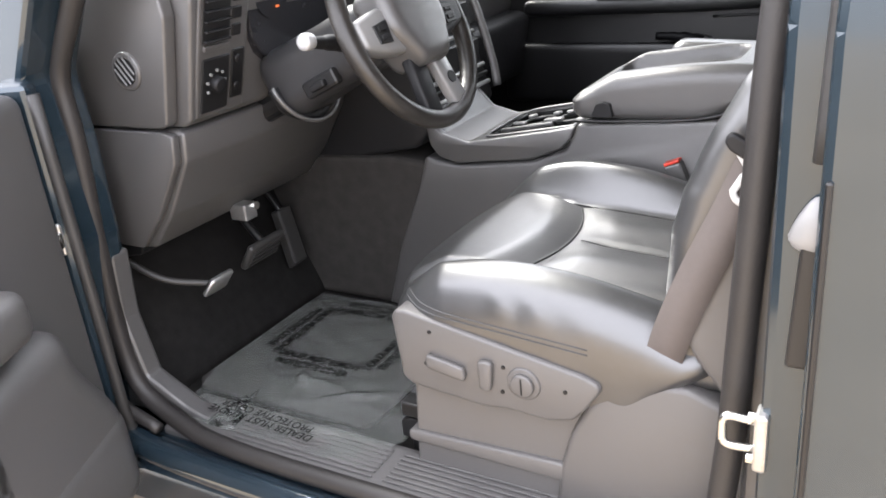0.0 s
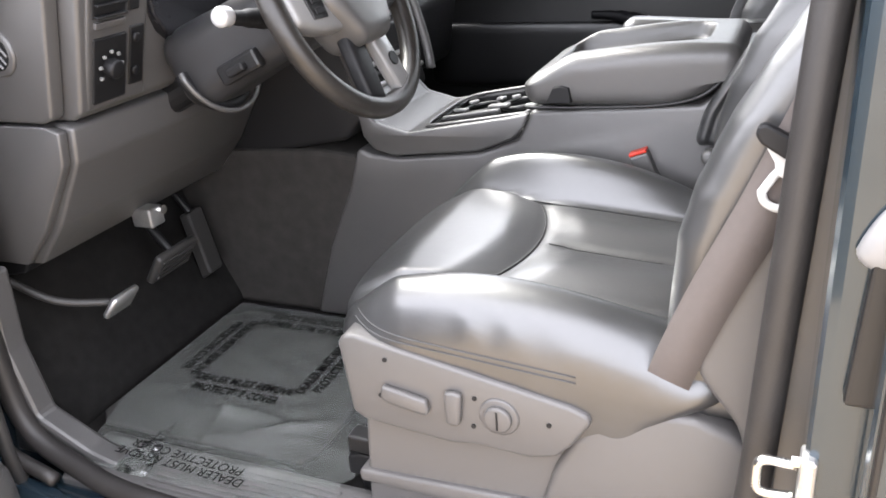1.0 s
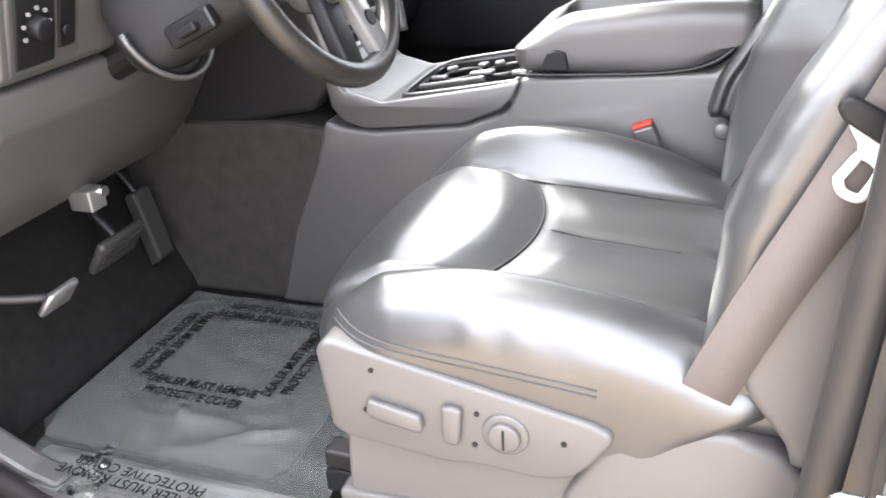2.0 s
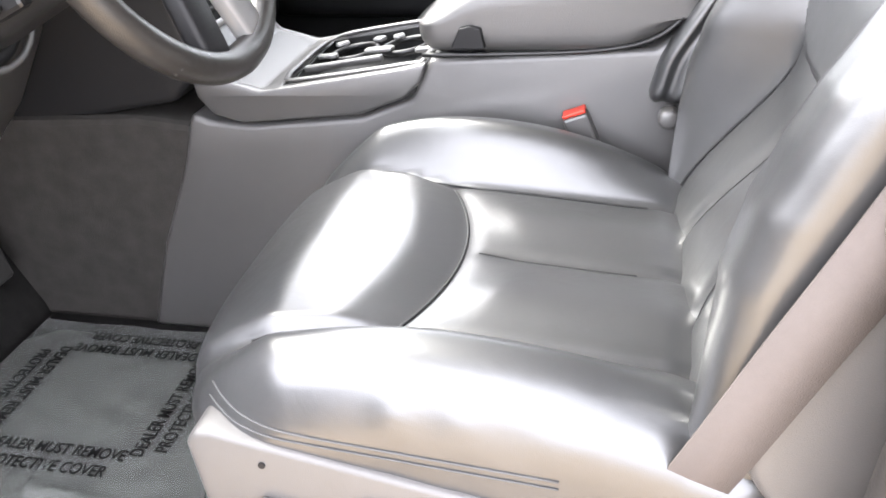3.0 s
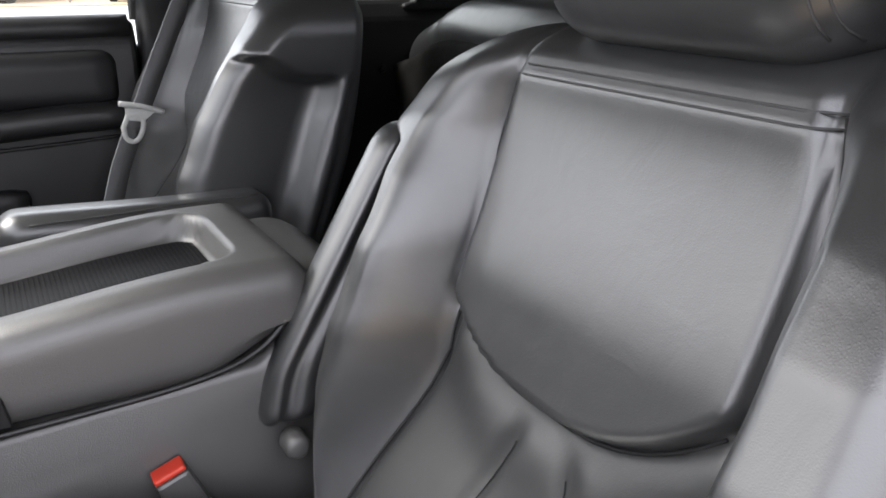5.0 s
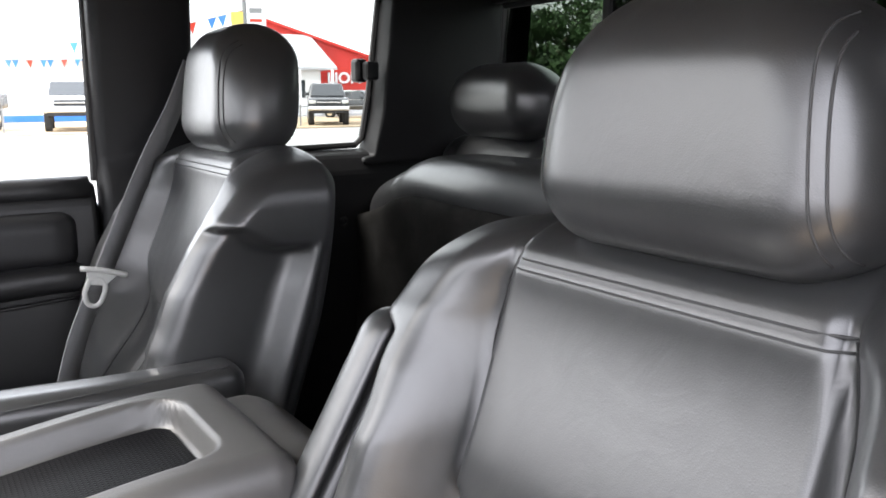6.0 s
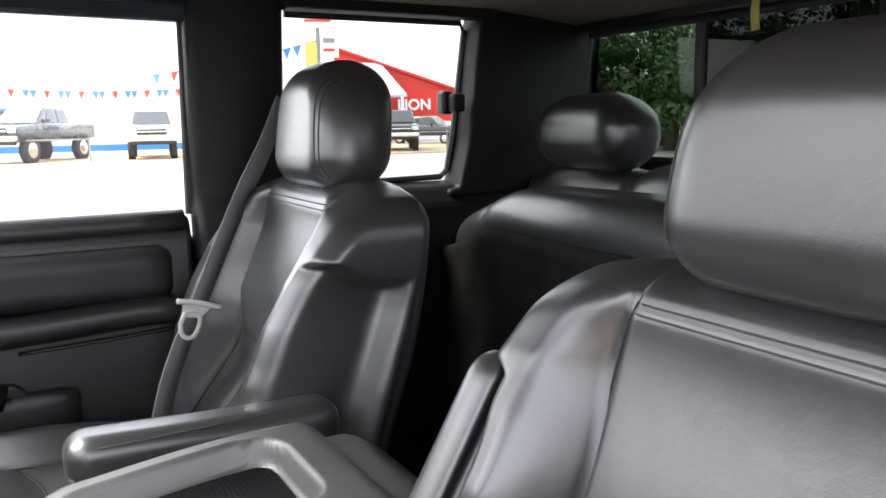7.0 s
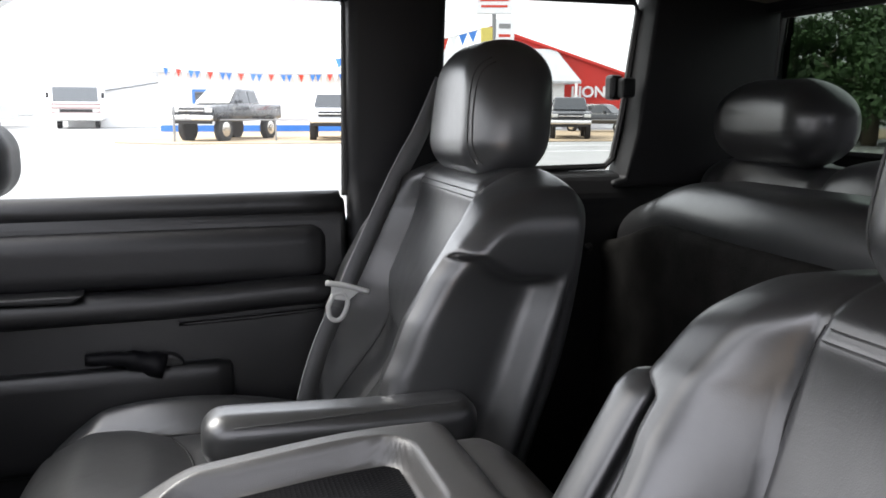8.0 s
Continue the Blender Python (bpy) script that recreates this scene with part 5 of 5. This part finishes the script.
# ---- floor covering ----
def mats():
    m = thing("floor_mat", "dark carpet floor mat in the driver's footwell", "floor mat")
    part("carpet", prism([(-1.24, 0.87), (-0.80, 0.875), (-0.78, 0.90), (-0.78, 1.33), (-1.22, 1.34), (-1.27, 1.30), (-1.27, 0.9)], "z", FLOOR, 0.680, 0.003), mat("grey_mat_carpet", (0.038, 0.037, 0.035), 0.95, var=0.3, vscale=30, bump=1.0, bscale=700, spec=0.1), m)
    f = thing("protective_film", "crinkled clear plastic film with printed warnings over the mat", "plastic sheet")
    nx, ny = 64, 60
    X, Y = np.meshgrid(np.linspace(-1.26, -0.715, nx), np.linspace(0.745, 1.36, ny), indexing="ij")
    X = X + 0.03 * np.sin(Y * 9) * (X > -0.8) - 0.07 * smooth(0.95 - Y, 0.0, 0.2) * (X < -1.1) * -1
    Z = 0.684 + 0.005 * smooth(0.86 - Y, 0.0, 0.03) * 2
    random.seed(7)
    for i in range(18):
        a, cx, cyy = random.uniform(-0.6, 0.6) + (0.9 if i % 3 == 0 else 0), random.uniform(-1.15, -0.72), random.uniform(0.8, 1.0)
        d = (X - cx) * math.sin(a) + (Y - cyy) * math.cos(a)
        l = (X - cx) * math.cos(a) - (Y - cyy) * math.sin(a)
        Z = Z + 0.010 * np.exp(-(d / 0.009) ** 2 - (l / random.uniform(0.04, 0.11)) ** 2)
    Z = Z + 0.0015 * np.sin(X * 40 + 5 * np.sin(Y * 22))
    V = np.stack([X.ravel(), Y.ravel(), Z.ravel()], 1)
    F = [(i * ny + j, (i + 1) * ny + j, (i + 1) * ny + j + 1, i * ny + j + 1) for i in range(nx - 1) for j in range(ny - 1)]
    sheet = link("sheet", mesh_from("sheet", V, F, FILM), f, "clear film")
    rows = (("DEALER MUST REMOVE", 0.0), ("PROTECTIVE COVER", 1.0))
    cx, cyy, hw, hh = -1.035, 1.165, 0.140, 0.128
    for ang, ox, oy, L in ((0, 0, -hh, 2 * hw), (90, hw, 0, 2 * hh), (180, 0, hh, 2 * hw), (270, -hw, 0, 2 * hh)):
        for text, k in rows:
            mm = Matrix.Translation((cx + ox, cyy + oy, 0.6905)) @ Matrix.Rotation(radians(ang), 4, "Z") @ Matrix.Translation((0, 0.010 - 0.034 * k, 0))
            letters("print", text, 0.030, mm @ Matrix.Diagonal((0.74, 1, 1, 1)), PRINT, f, 0.0004, "black printed warning", 0.0003)
    for text, k in rows:
        mm = Matrix.Translation((-0.98, 0.80 - 0.024 * (1 - k), 0.709)) @ Matrix.Rotation(radians(180 - 3), 4, "Z")
        letters("print", text, 0.027, mm, PRINT, f, 0.0002, "black printed warning")


mats()


# ---- outside ----
ASPHALT = mat("asphalt", (0.30, 0.30, 0.30), 0.9, var=0.2, vscale=0.5, bump=0.6, bscale=60, spec=0.3)
GRAVEL = mat("tan_gravel", (0.36, 0.28, 0.19), 0.95, var=0.25, vscale=0.8, bump=0.8, bscale=40, spec=0.2)
WHITE_WALL = mat("white_siding", (0.8, 0.8, 0.8), 0.6, var=0.05, vscale=0.6)
GREY_ROOF = mat("grey_metal_roof", (0.45, 0.46, 0.47), 0.5, var=0.1, vscale=1.0)
BLUE = mat("blue_paint", (0.03, 0.16, 0.5), 0.5, var=0.08)
RED_WALL = mat("red_painted_siding", (0.55, 0.03, 0.02), 0.55, var=0.08, vscale=0.7)
TRUCK_DARK = mat("dark_grey_car_paint", (0.025, 0.028, 0.032), 0.25, metal=0.4, var=0.1, coat=1.0)
TRUCK_WHITE = mat("silver_white_car_paint", (0.62, 0.63, 0.65), 0.3, metal=0.2, var=0.05, coat=1.0)
TYRE = mat("tyre", (0.02, 0.02, 0.02), 0.8, var=0.2)
CAR_GLASS = mat("car_glass", (0.02, 0.025, 0.03), 0.08, var=0.1, spec=0.8)
LAMP = mat("lamp_lens", (0.55, 0.55, 0.52), 0.15, var=0.1)
BEIGE = mat("beige_panel", (0.6, 0.55, 0.47), 0.5, var=0.06)
BARK = mat("bark", (0.1, 0.075, 0.05), 0.9, var=0.3, vscale=3, bump=0.8, bscale=20)
LEAF = mat("leaves", (0.05, 0.10, 0.03), 0.6, var=0.35, vscale=0.9)
POST = mat("grey_steel_post", (0.25, 0.25, 0.25), 0.5, metal=0.6, var=0.15)

tagged(part("ground", box((-700, -500, -1.0), (900, 900, 0.0), 0), ASPHALT, None, "pale worn asphalt ground and lot"), "", "ground", kind="structure")
tagged(part("verge", prism([(-3.5, 40.5), (-1.0, 38.6), (60, 38.2), (60, 56), (-2.0, 56)], "z", 0.0, 0.06, 0.02), GRAVEL, None, "tan gravel strip in front of the car lot"), "", "gravel", kind="structure")
for y in (30.2, 34.5):
    tagged(part("road_line", box((-40, y, 0.0), (60, y + 0.14, 0.006), 0), WHITE_WALL, None, "white painted road edge line"), "", "road marking", kind="structure")
tagged(part("gravel_patch", box((-8, -8, 0.0), (6, 0.4, 0.015), 0), GRAVEL, None, "tan gravel under the truck's door"), "", "gravel", kind="structure")


def truck(name, label, paint, at, yaw, lift=0.0, bed=True, size=1.0):
    """A parked pickup or SUV; its nose points along local -y before turning."""
    t = thing(name, label, "parked truck", "parked vehicles")
    m = Matrix.Translation((*at, 0)) @ Matrix.Rotation(radians(yaw), 4, "Z") @ Matrix.Scale(size, 4)
    L = lift
    def put(ob):
        ob.data.transform(m)
        return ob
    b = put(part("body", prism([(-2.75, 0.55 + L), (-2.78, 1.02 + L), (-2.6, 1.14 + L), (-1.35, 1.2 + L), (-1.25, 1.22 + L), (2.75, 1.22 + L), (2.78, 0.6 + L), (2.0, 0.52 + L), (-2.0, 0.5 + L)], "x", -0.98, 0.98, 0.06, 3), paint, t, "", True))
    end = 1.0 if bed else 2.7
    cabm = bmesh.new()
    lo = [(-0.92, -1.3, 1.2), (0.92, -1.3, 1.2), (0.92, end, 1.2), (-0.92, end, 1.2)]
    hi = [(-0.74, -0.5, 1.86), (0.74, -0.5, 1.86), (0.74, end - 0.15, 1.86), (-0.74, end - 0.15, 1.86)]
    A = [cabm.verts.new((x, y, z + L)) for x, y, z in lo]
    B = [cabm.verts.new((x, y, z + L)) for x, y, z in hi]
    cabm.faces.new(A[::-1])
    cabm.faces.new(B)
    for k in range(4):
        cabm.faces.new((A[k], A[(k + 1) % 4], B[(k + 1) % 4], B[k]))
    put(part("cab", bevelled(cabm, 0.05, 2), paint, t, "", True))
    put(part("windshield", prism([(-0.80, 1.26 + L), (0.80, 1.26 + L), (0.68, 1.80 + L), (-0.68, 1.80 + L)], "y", -0.02, 0.0, 0), CAR_GLASS, t, "dark windshield"))
    ws = t.children[-1]
    ws.data.transform(m.inverted())
    ws.data.transform(Matrix.Translation((0, -1.27 + 0.06 - 0.075, 0)))
    for v in ws.data.vertices:
        v.co.y += (v.co.z - 1.26 - L) * 1.2
    ws.data.transform(m)
    for sx in (-1, 1):
        for y0, y1 in ((-0.72, 0.02), (0.12, end - 0.22)):
            w = put(part("side_window", prism([(y0, 1.27 + L), (y1, 1.27 + L), (y1 - 0.05, 1.76 + L), (y0 + (0.28 if y0 < 0 else 0.02), 1.76 + L)], "x", -0.012, 0.012, 0), CAR_GLASS, t, "dark side window"))
            w.data.transform(m.inverted())
            for v in w.data.vertices:
                v.co.x += sx * (0.925 - (v.co.z - 1.2 - L) * 0.27)
            w.data.transform(m)
        put(part("headlight", box((sx * 0.78 - 0.16, -2.82, 0.88 + L), (sx * 0.78 + 0.16, -2.72, 1.04 + L), 0.03), LAMP, t, "clear headlight"))
        for y in (-1.85, 1.75):
            r = 0.40 + 0.12 * (L > 0.1)
            w = put(part("wheel", disc((sx * 0.84, y, r), (1, 0, 0), r, 0.28, 28, 0.04), TYRE, t, "black tyre", True))
            put(part("rim", disc((sx * 0.965, y, r), (sx, 0, 0), r * 0.58, 0.05, 20, 0.02), CHROME, w, "bright rim", True))
        put(part("mirror", box((sx * 1.02 - 0.09, -0.85, 1.26 + L), (sx * 1.02 + 0.09, -0.75, 1.42 + L), 0.03), paint, t))
    gr = put(part("grille", box((-0.58, -2.82, 0.82 + L), (0.58, -2.74, 1.06 + L), 0.02), PLASTIC_BLACK, t, "black grille"))
    put(part("grille_bar", box((-0.60, -2.84, 0.92 + L), (0.60, -2.80, 0.97 + L), 0.01), CHROME, gr))
    put(part("front_bumper", prism([(-0.98, 0.56 + L), (0.98, 0.56 + L), (0.98, 0.76 + L), (-0.98, 0.76 + L)], "y", -2.92, -2.74, 0.04, 2), CHROME, t, "bright front bumper", True))
    put(part("valance", box((-0.85, -2.80, 0.42 + L), (0.85, -2.60, 0.58 + L), 0.03), PLASTIC_BLACK, t))
    if bed:
        put(part("bed_hollow", box((-0.82, 1.15, 1.18 + L), (0.82, 2.66, 1.232 + L), 0.01), PLASTIC_BLACK, t, "dark open bed"))
    return t


truck("parked_pickup", "lifted dark pickup with bright wheels on the gravel", TRUCK_DARK, (1.75, 43.4), -35, 0.32, size=1.16)
truck("parked_pickup", "silver-white pickup facing the road", TRUCK_WHITE, (6.9, 43.4), -10, 0.25, size=1.12)
truck("parked_suv", "dark older utility truck facing the road", TRUCK_DARK, (20.2, 43.0), -24, 0.2, bed=False, size=1.1)
truck("parked_pickup", "dark pickup parked before the red building", TRUCK_DARK, (27.5, 53.0), 35, 0.1)
truck("parked_pickup", "dark pickup at the end of the row", TRUCK_DARK, (28.0, 48.0), -20, 0.1)


def white_building():
    b = thing("lot_building", "long white shop building with blue base stripe", "building")
    part("wall", box((-1.9, 57.0, 0.0), (13.0, 66.0, 3.75), 0.02), WHITE_WALL, b)
    part("roof", prism([(56.4, 3.75), (56.4, 3.9), (61.5, 4.5), (66.6, 3.9), (66.6, 3.75)], "x", -2.3, 13.4, 0.02), GREY_ROOF, b, "pale grey roof")
    part("base_stripe", box((-1.91, 56.96, 0.0), (13.01, 57.0, 0.45), 0.004), BLUE, b, "blue base stripe")
    w = part("window", box((0.1, 56.93, 1.5), (2.2, 56.99, 2.75), 0.02), BLUE, b, "blue-framed window")
    part("pane", box((0.28, 56.91, 1.64), (2.02, 56.94, 2.6), 0.004), CAR_GLASS, w)
    part("sign", box((0.6, 56.89, 2.0), (1.7, 56.92, 2.3), 0.004), RED, w, "small red sign")
    for k in range(36):
        part("batten", box((-1.85 + 0.42 * k, 56.965, 0.46), (-1.81 + 0.42 * k, 57.0, 3.74), 0.004, 1), WHITE_WALL, b)
    a = thing("lean_to", "low white shed with a sloping roof", "building")
    part("wall", prism([(-9.0, 0.0), (-9.0, 2.3), (-2.0, 3.5), (-2.0, 0.0)], "y", 70.0, 76.0, 0.02), WHITE_WALL, a)
    part("roof", prism([(-9.4, 2.28), (-9.4, 2.4), (-2.0, 3.72), (-2.0, 3.55)], "y", 69.5, 76.4, 0.01), GREY_ROOF, a, "grey roof edge")


white_building()


def pennant_line(name, a, b, sag, n):
    """A rope of small triangular flags."""
    t = thing(name, "string of red, white and blue pennants", "pennants", "pennant strings")
    A, B = Vector(a), Vector(b)
    pts = [A.lerp(B, k / n) - Vector((0, 0, sag * 4 * (k / n) * (1 - k / n))) for k in range(n + 1)]
    part("rope", tube(pts, 0.02, 5, ease=False), POST, t)
    for k in range(n):
        p, q = pts[k], pts[k + 1]
        bm = bmesh.new()
        d = (q - p) * 0.92
        sway = Vector((random.uniform(-0.05, 0.05), random.uniform(-0.1, 0.1), 0))
        off = d.normalized().cross(Vector((0, 0, 1))) * 0.01
        tri = [p, p + d, p + d * 0.5 - Vector((0, 0, 0.5)) + sway]
        f, g = [bm.verts.new(v + off) for v in tri], [bm.verts.new(v - off) for v in tri]
        bm.faces.new(f)
        bm.faces.new(g[::-1])
        for i in range(3):
            bm.faces.new((f[i], g[i], g[(i + 1) % 3], f[(i + 1) % 3]))
        part("pennant", bm, (BLUE, WHITE_WALL, RED, WHITE_WALL, BLUE)[k % 5], t)


pennant_line("pennants", (-1.6, 56.0, 4.05), (13.0, 56.0, 4.1), 0.35, 38)
pennant_line("pennants", (6.5, 40.0, 3.9), (12.6, 34.6, 5.2), 0.15, 18)


def fence():
    f = thing("lot_fence", "low pipe fence along the gravel lot", "fence")
    for k in range(12):
        x = -0.9 + 4.6 * k
        part("post", tube([(x, 40.6, 0.0), (x, 40.6, 1.15 + (0.5 if k == 0 else 0))], 0.06 if k == 0 else 0.045, 8, ease=False), POST, f)
    for z in (1.05,):
        part("rail", tube([(-0.9, 40.6, z), (50, 40.6, z)], 0.03, 8, ease=False), POST, f)


fence()


def motorhome():
    r = thing("motorhome", "beige and white motorhome with brown stripes", "motorhome")
    x, y = -7.9, 66.0
    part("body", box((x - 1.7, y, 0.55), (x + 1.7, y + 8, 3.6), 0.25, 4), WHITE_WALL, r, "", True)
    # The glass colour is paler to hold the sky's reflection.
    part("windshield", box((x - 1.5, y - 0.03, 1.95), (x + 1.5, y + 0.05, 3.0), 0.04), mat("sky_toned_windshield", (0.13, 0.14, 0.15), 0.2), r, "wide windshield with the sky's reflection in its colour")
    for z in (1.15, 1.45, 1.72):
        part("stripe", box((x - 1.66, y - 0.02, z), (x + 1.66, y + 0.04, z + 0.1), 0.01), mat("brown_stripe", (0.25, 0.12, 0.1), 0.5), r)
    part("grille", box((x - 1.1, y - 0.03, 1.2), (x + 1.1, y + 0.03, 1.42), 0.01), PLASTIC_BLACK, r)
    part("front_bumper", box((x - 1.7, y - 0.2, 0.6), (x + 1.7, y + 0.1, 0.85), 0.05), CHROME, r)
    for s in (-1, 1):
        part("headlight", box((x + s * 1.3 - 0.2, y - 0.05, 1.18), (x + s * 1.3 + 0.2, y + 0.02, 1.42), 0.02), LAMP, r)
        part("wheel", disc((x + s * 1.3, y + 1.2, 0.42), (1, 0, 0), 0.42, 0.3, 20, 0.03), TYRE, r)
        part("mirror", box((x + s * 1.85 - 0.1, y - 0.1, 2.2), (x + s * 1.85 + 0.1, y, 2.6), 0.03), PLASTIC_BLACK, r)
    t = thing("utility_trailer", "grey open trailer beside a pale camper", "trailer")
    part("bed", box((-18.5, 66, 0.7), (-12.2, 69, 1.7), 0.06), GREY_ROOF, t)
    for xx in (-16, -13.3):
        part("wheel", disc((xx, 66.0, 0.4), (0, 1, 0), 0.4, 0.3, 20, 0.03), TYRE, t)
    k = thing("camper", "white camper trailer at the back of the lot", "camper")
    part("body", box((-19, 72, 0.8), (-12.0, 76, 3.6), 0.4, 4), WHITE_WALL, k, "", True)
    part("window", box((-17.6, 71.95, 2.0), (-16.2, 72.02, 2.8), 0.02), CAR_GLASS, k)
    part("wheel", disc((-15.5, 72.1, 0.4), (0, 1, 0), 0.4, 0.3, 20, 0.03), TYRE, k)


motorhome()


def red_building():
    b = thing("red_building", "red gabled shop building with white lettering", "building")
    M = Matrix.Translation((30.0, 66.0, 0)) @ Matrix.Rotation(radians(-28), 4, "Z")
    def put(ob):
        ob.data.transform(M)
        return ob
    put(part("wall", prism([(-4.0, 0), (-4.0, 7.6), (-3.6, 7.7), (9.0, 3.3), (9.0, 0)], "y", 0.0, 9.0, 0.02), RED_WALL, b))
    put(part("eave", prism([(-4.1, 7.6), (-3.6, 7.95), (9.3, 3.45), (9.3, 3.2), (-3.6, 7.7)], "y", -0.35, 9.3, 0.02), RED_WALL, b))
    put(part("lower_wall", box((-4.0, -0.04, 0.0), (9.0, 0.0, 1.6), 0.01), WHITE_WALL, b, "pale lower wall"))
    letters("sign_letters", "LION", 1.25, M @ Matrix.Translation((2.85, -0.12, 3.0)) @ Matrix.Rotation(radians(90), 4, "X"), WHITE_WALL, b, 0.05, "white sign letters", 0.035)
    p = thing("porch_house", "grey shingled house with a porch", "house")
    part("wall", box((17, 62, 0), (29, 70, 3.9), 0.02), WHITE_WALL, p)
    part("roof", prism([(61.0, 3.8), (66, 6.6), (71, 3.8), (71, 3.6), (61.0, 3.6)], "x", 16.0, 30.0, 0.02), GREY_ROOF, p, "grey shingled roof")
    part("window", box((26.0, 61.94, 1.4), (27.6, 62.02, 2.8), 0.02), CAR_GLASS, p)
    part("door", box((24.0, 61.94, 0.0), (25.0, 62.02, 2.2), 0.02), POST, p)
    for x in (17.4, 20.4, 23.4, 26.4, 29.2):
        part("porch_post", box((x - 0.08, 60.2, 0), (x + 0.08, 60.36, 3.6), 0.01), WHITE_WALL, p)


red_building()


def pole_sign():
    s = thing("pole_sign", "tall roadside pole sign with stacked boards", "road sign")
    x, y = 12.2, 34.0
    part("pole", tube([(x, y, 0), (x, y, 5.6)], 0.09, 10, ease=False), POST, s)
    rot = Matrix.Translation((x, y, 0)) @ Matrix.Rotation(radians(-20), 4, "Z")
    def put(ob):
        ob.data.transform(rot)
        return ob
    a = put(part("board", box((-0.75, -0.15, 5.55), (0.75, 0.15, 7.3), 0.03), WHITE_WALL, s, "white sign board"))
    for k, (z, w, m) in enumerate(((6.95, 1.1, RED), (6.6, 1.2, PRINT), (6.3, 0.9, PRINT), (6.05, 1.2, RED), (5.8, 1.1, RED))):
        put(part("text_bar", box((-w / 2, -0.165, z), (w / 2, -0.15, z + 0.10), 0.004, 1), m, a))
    put(part("board", box((0.08, -0.1, 4.35), (0.85, 0.1, 5.35), 0.03), WHITE_WALL, s, "small white board"))
    put(part("text_bar", box((0.2, -0.115, 4.95), (0.7, -0.1, 5.15), 0.004, 1), POST, s))
    put(part("text_bar", box((0.2, -0.115, 4.6), (0.7, -0.1, 4.72), 0.004, 1), RED, s))
    put(part("board", box((-0.55, -0.1, 4.0), (-0.05, 0.1, 5.0), 0.03), YELLOW, s, "yellow board"))
    u = thing("utility_pole", "wooden utility pole with cables", "utility pole")
    part("pole", tube([(42, 60, 0), (42, 60, 10)], 0.14, 8, ease=False), BARK, u)
    for z, dz in ((9.4, 4.5), (8.0, 2.4)):
        part("cable", tube([(-30, 75, z + dz + 3), (10, 66, z + dz * 0.4), (42, 60, z), (75, 40, z + 0.6), (110, 15, z + 3)], 0.025, 5), POST, u)


pole_sign()


def tree(at, height, crown, seed):
    rnd = random.Random(seed)
    t = thing("tree", "broad leafy green tree", "tree", "trees behind the lot")
    x, y = at
    part("trunk", tube([(x, y, 0), (x + 0.2, y, height * 0.35), (x, y + 0.3, height * 0.75)], [0.35, 0.3, 0.24, 0.18, 0.1], 8), BARK, t, "", True)
    for k in range(5):
        a = 1.26 * k + rnd.random()
        part("limb", tube([(x, y, height * (0.3 + 0.06 * k)), (x + math.cos(a) * crown * 0.4, y + math.sin(a) * crown * 0.4, height * (0.48 + 0.05 * k)), (x + math.cos(a) * crown * 0.75, y + math.sin(a) * crown * 0.75, height * (0.6 + 0.05 * k))], [0.16, 0.12, 0.08, 0.04], 6), BARK, t, "", True)
    V, F = [], []
    clumps = []
    for k in range(46):
        a, r, h = rnd.uniform(0, 6.28), crown * math.sqrt(rnd.random()), rnd.random()
        r *= 1.05 - 0.6 * h ** 2
        clumps.append((x + r * math.cos(a), y + r * math.sin(a), height * (0.22 + 0.76 * h), rnd.uniform(0.5, 1.15) * crown * 0.27))
    for cx, cy, cz, cr in clumps:
        for k in range(95):
            d = Vector((rnd.gauss(0, 1), rnd.gauss(0, 1), rnd.gauss(0, 0.8))).normalized() * cr * rnd.uniform(0.55, 1.05)
            p = Vector((cx, cy, cz)) + d
            u = Vector((rnd.gauss(0, 1), rnd.gauss(0, 1), rnd.gauss(0, 1))).normalized()
            w = u.cross(d).normalized()
            s = rnd.uniform(0.10, 0.24)
            n = len(V)
            V += [p - u * s, p + w * s * 0.6, p + u * s, p - w * s * 0.6]
            F.append((n, n + 1, n + 2, n + 3))
    tagged(link("crown", mesh_from("crown", V, F, LEAF, False), t, "green foliage"), kind="stuff")


for k, (x, y, h, c) in enumerate(((26.5, 35.5, 5.0, 2.8), (29.5, 36, 6.0, 3.4), (30, 31.5, 5.4, 3.2), (34, 36, 7.0, 3.8), (33.5, 29, 5.6, 3.4), (38, 33, 8.2, 4.2), (35, 24, 6.0, 3.6), (40, 27, 8.4, 4.4), (36, 18, 6.2, 3.8), (41, 20, 8.0, 4.4), (38, 11, 6.6, 4.0), (42, 3, 7.6, 4.2), (40, -8, 7.5, 4.5))):
    tree((x, y), h, c, 40 + k)
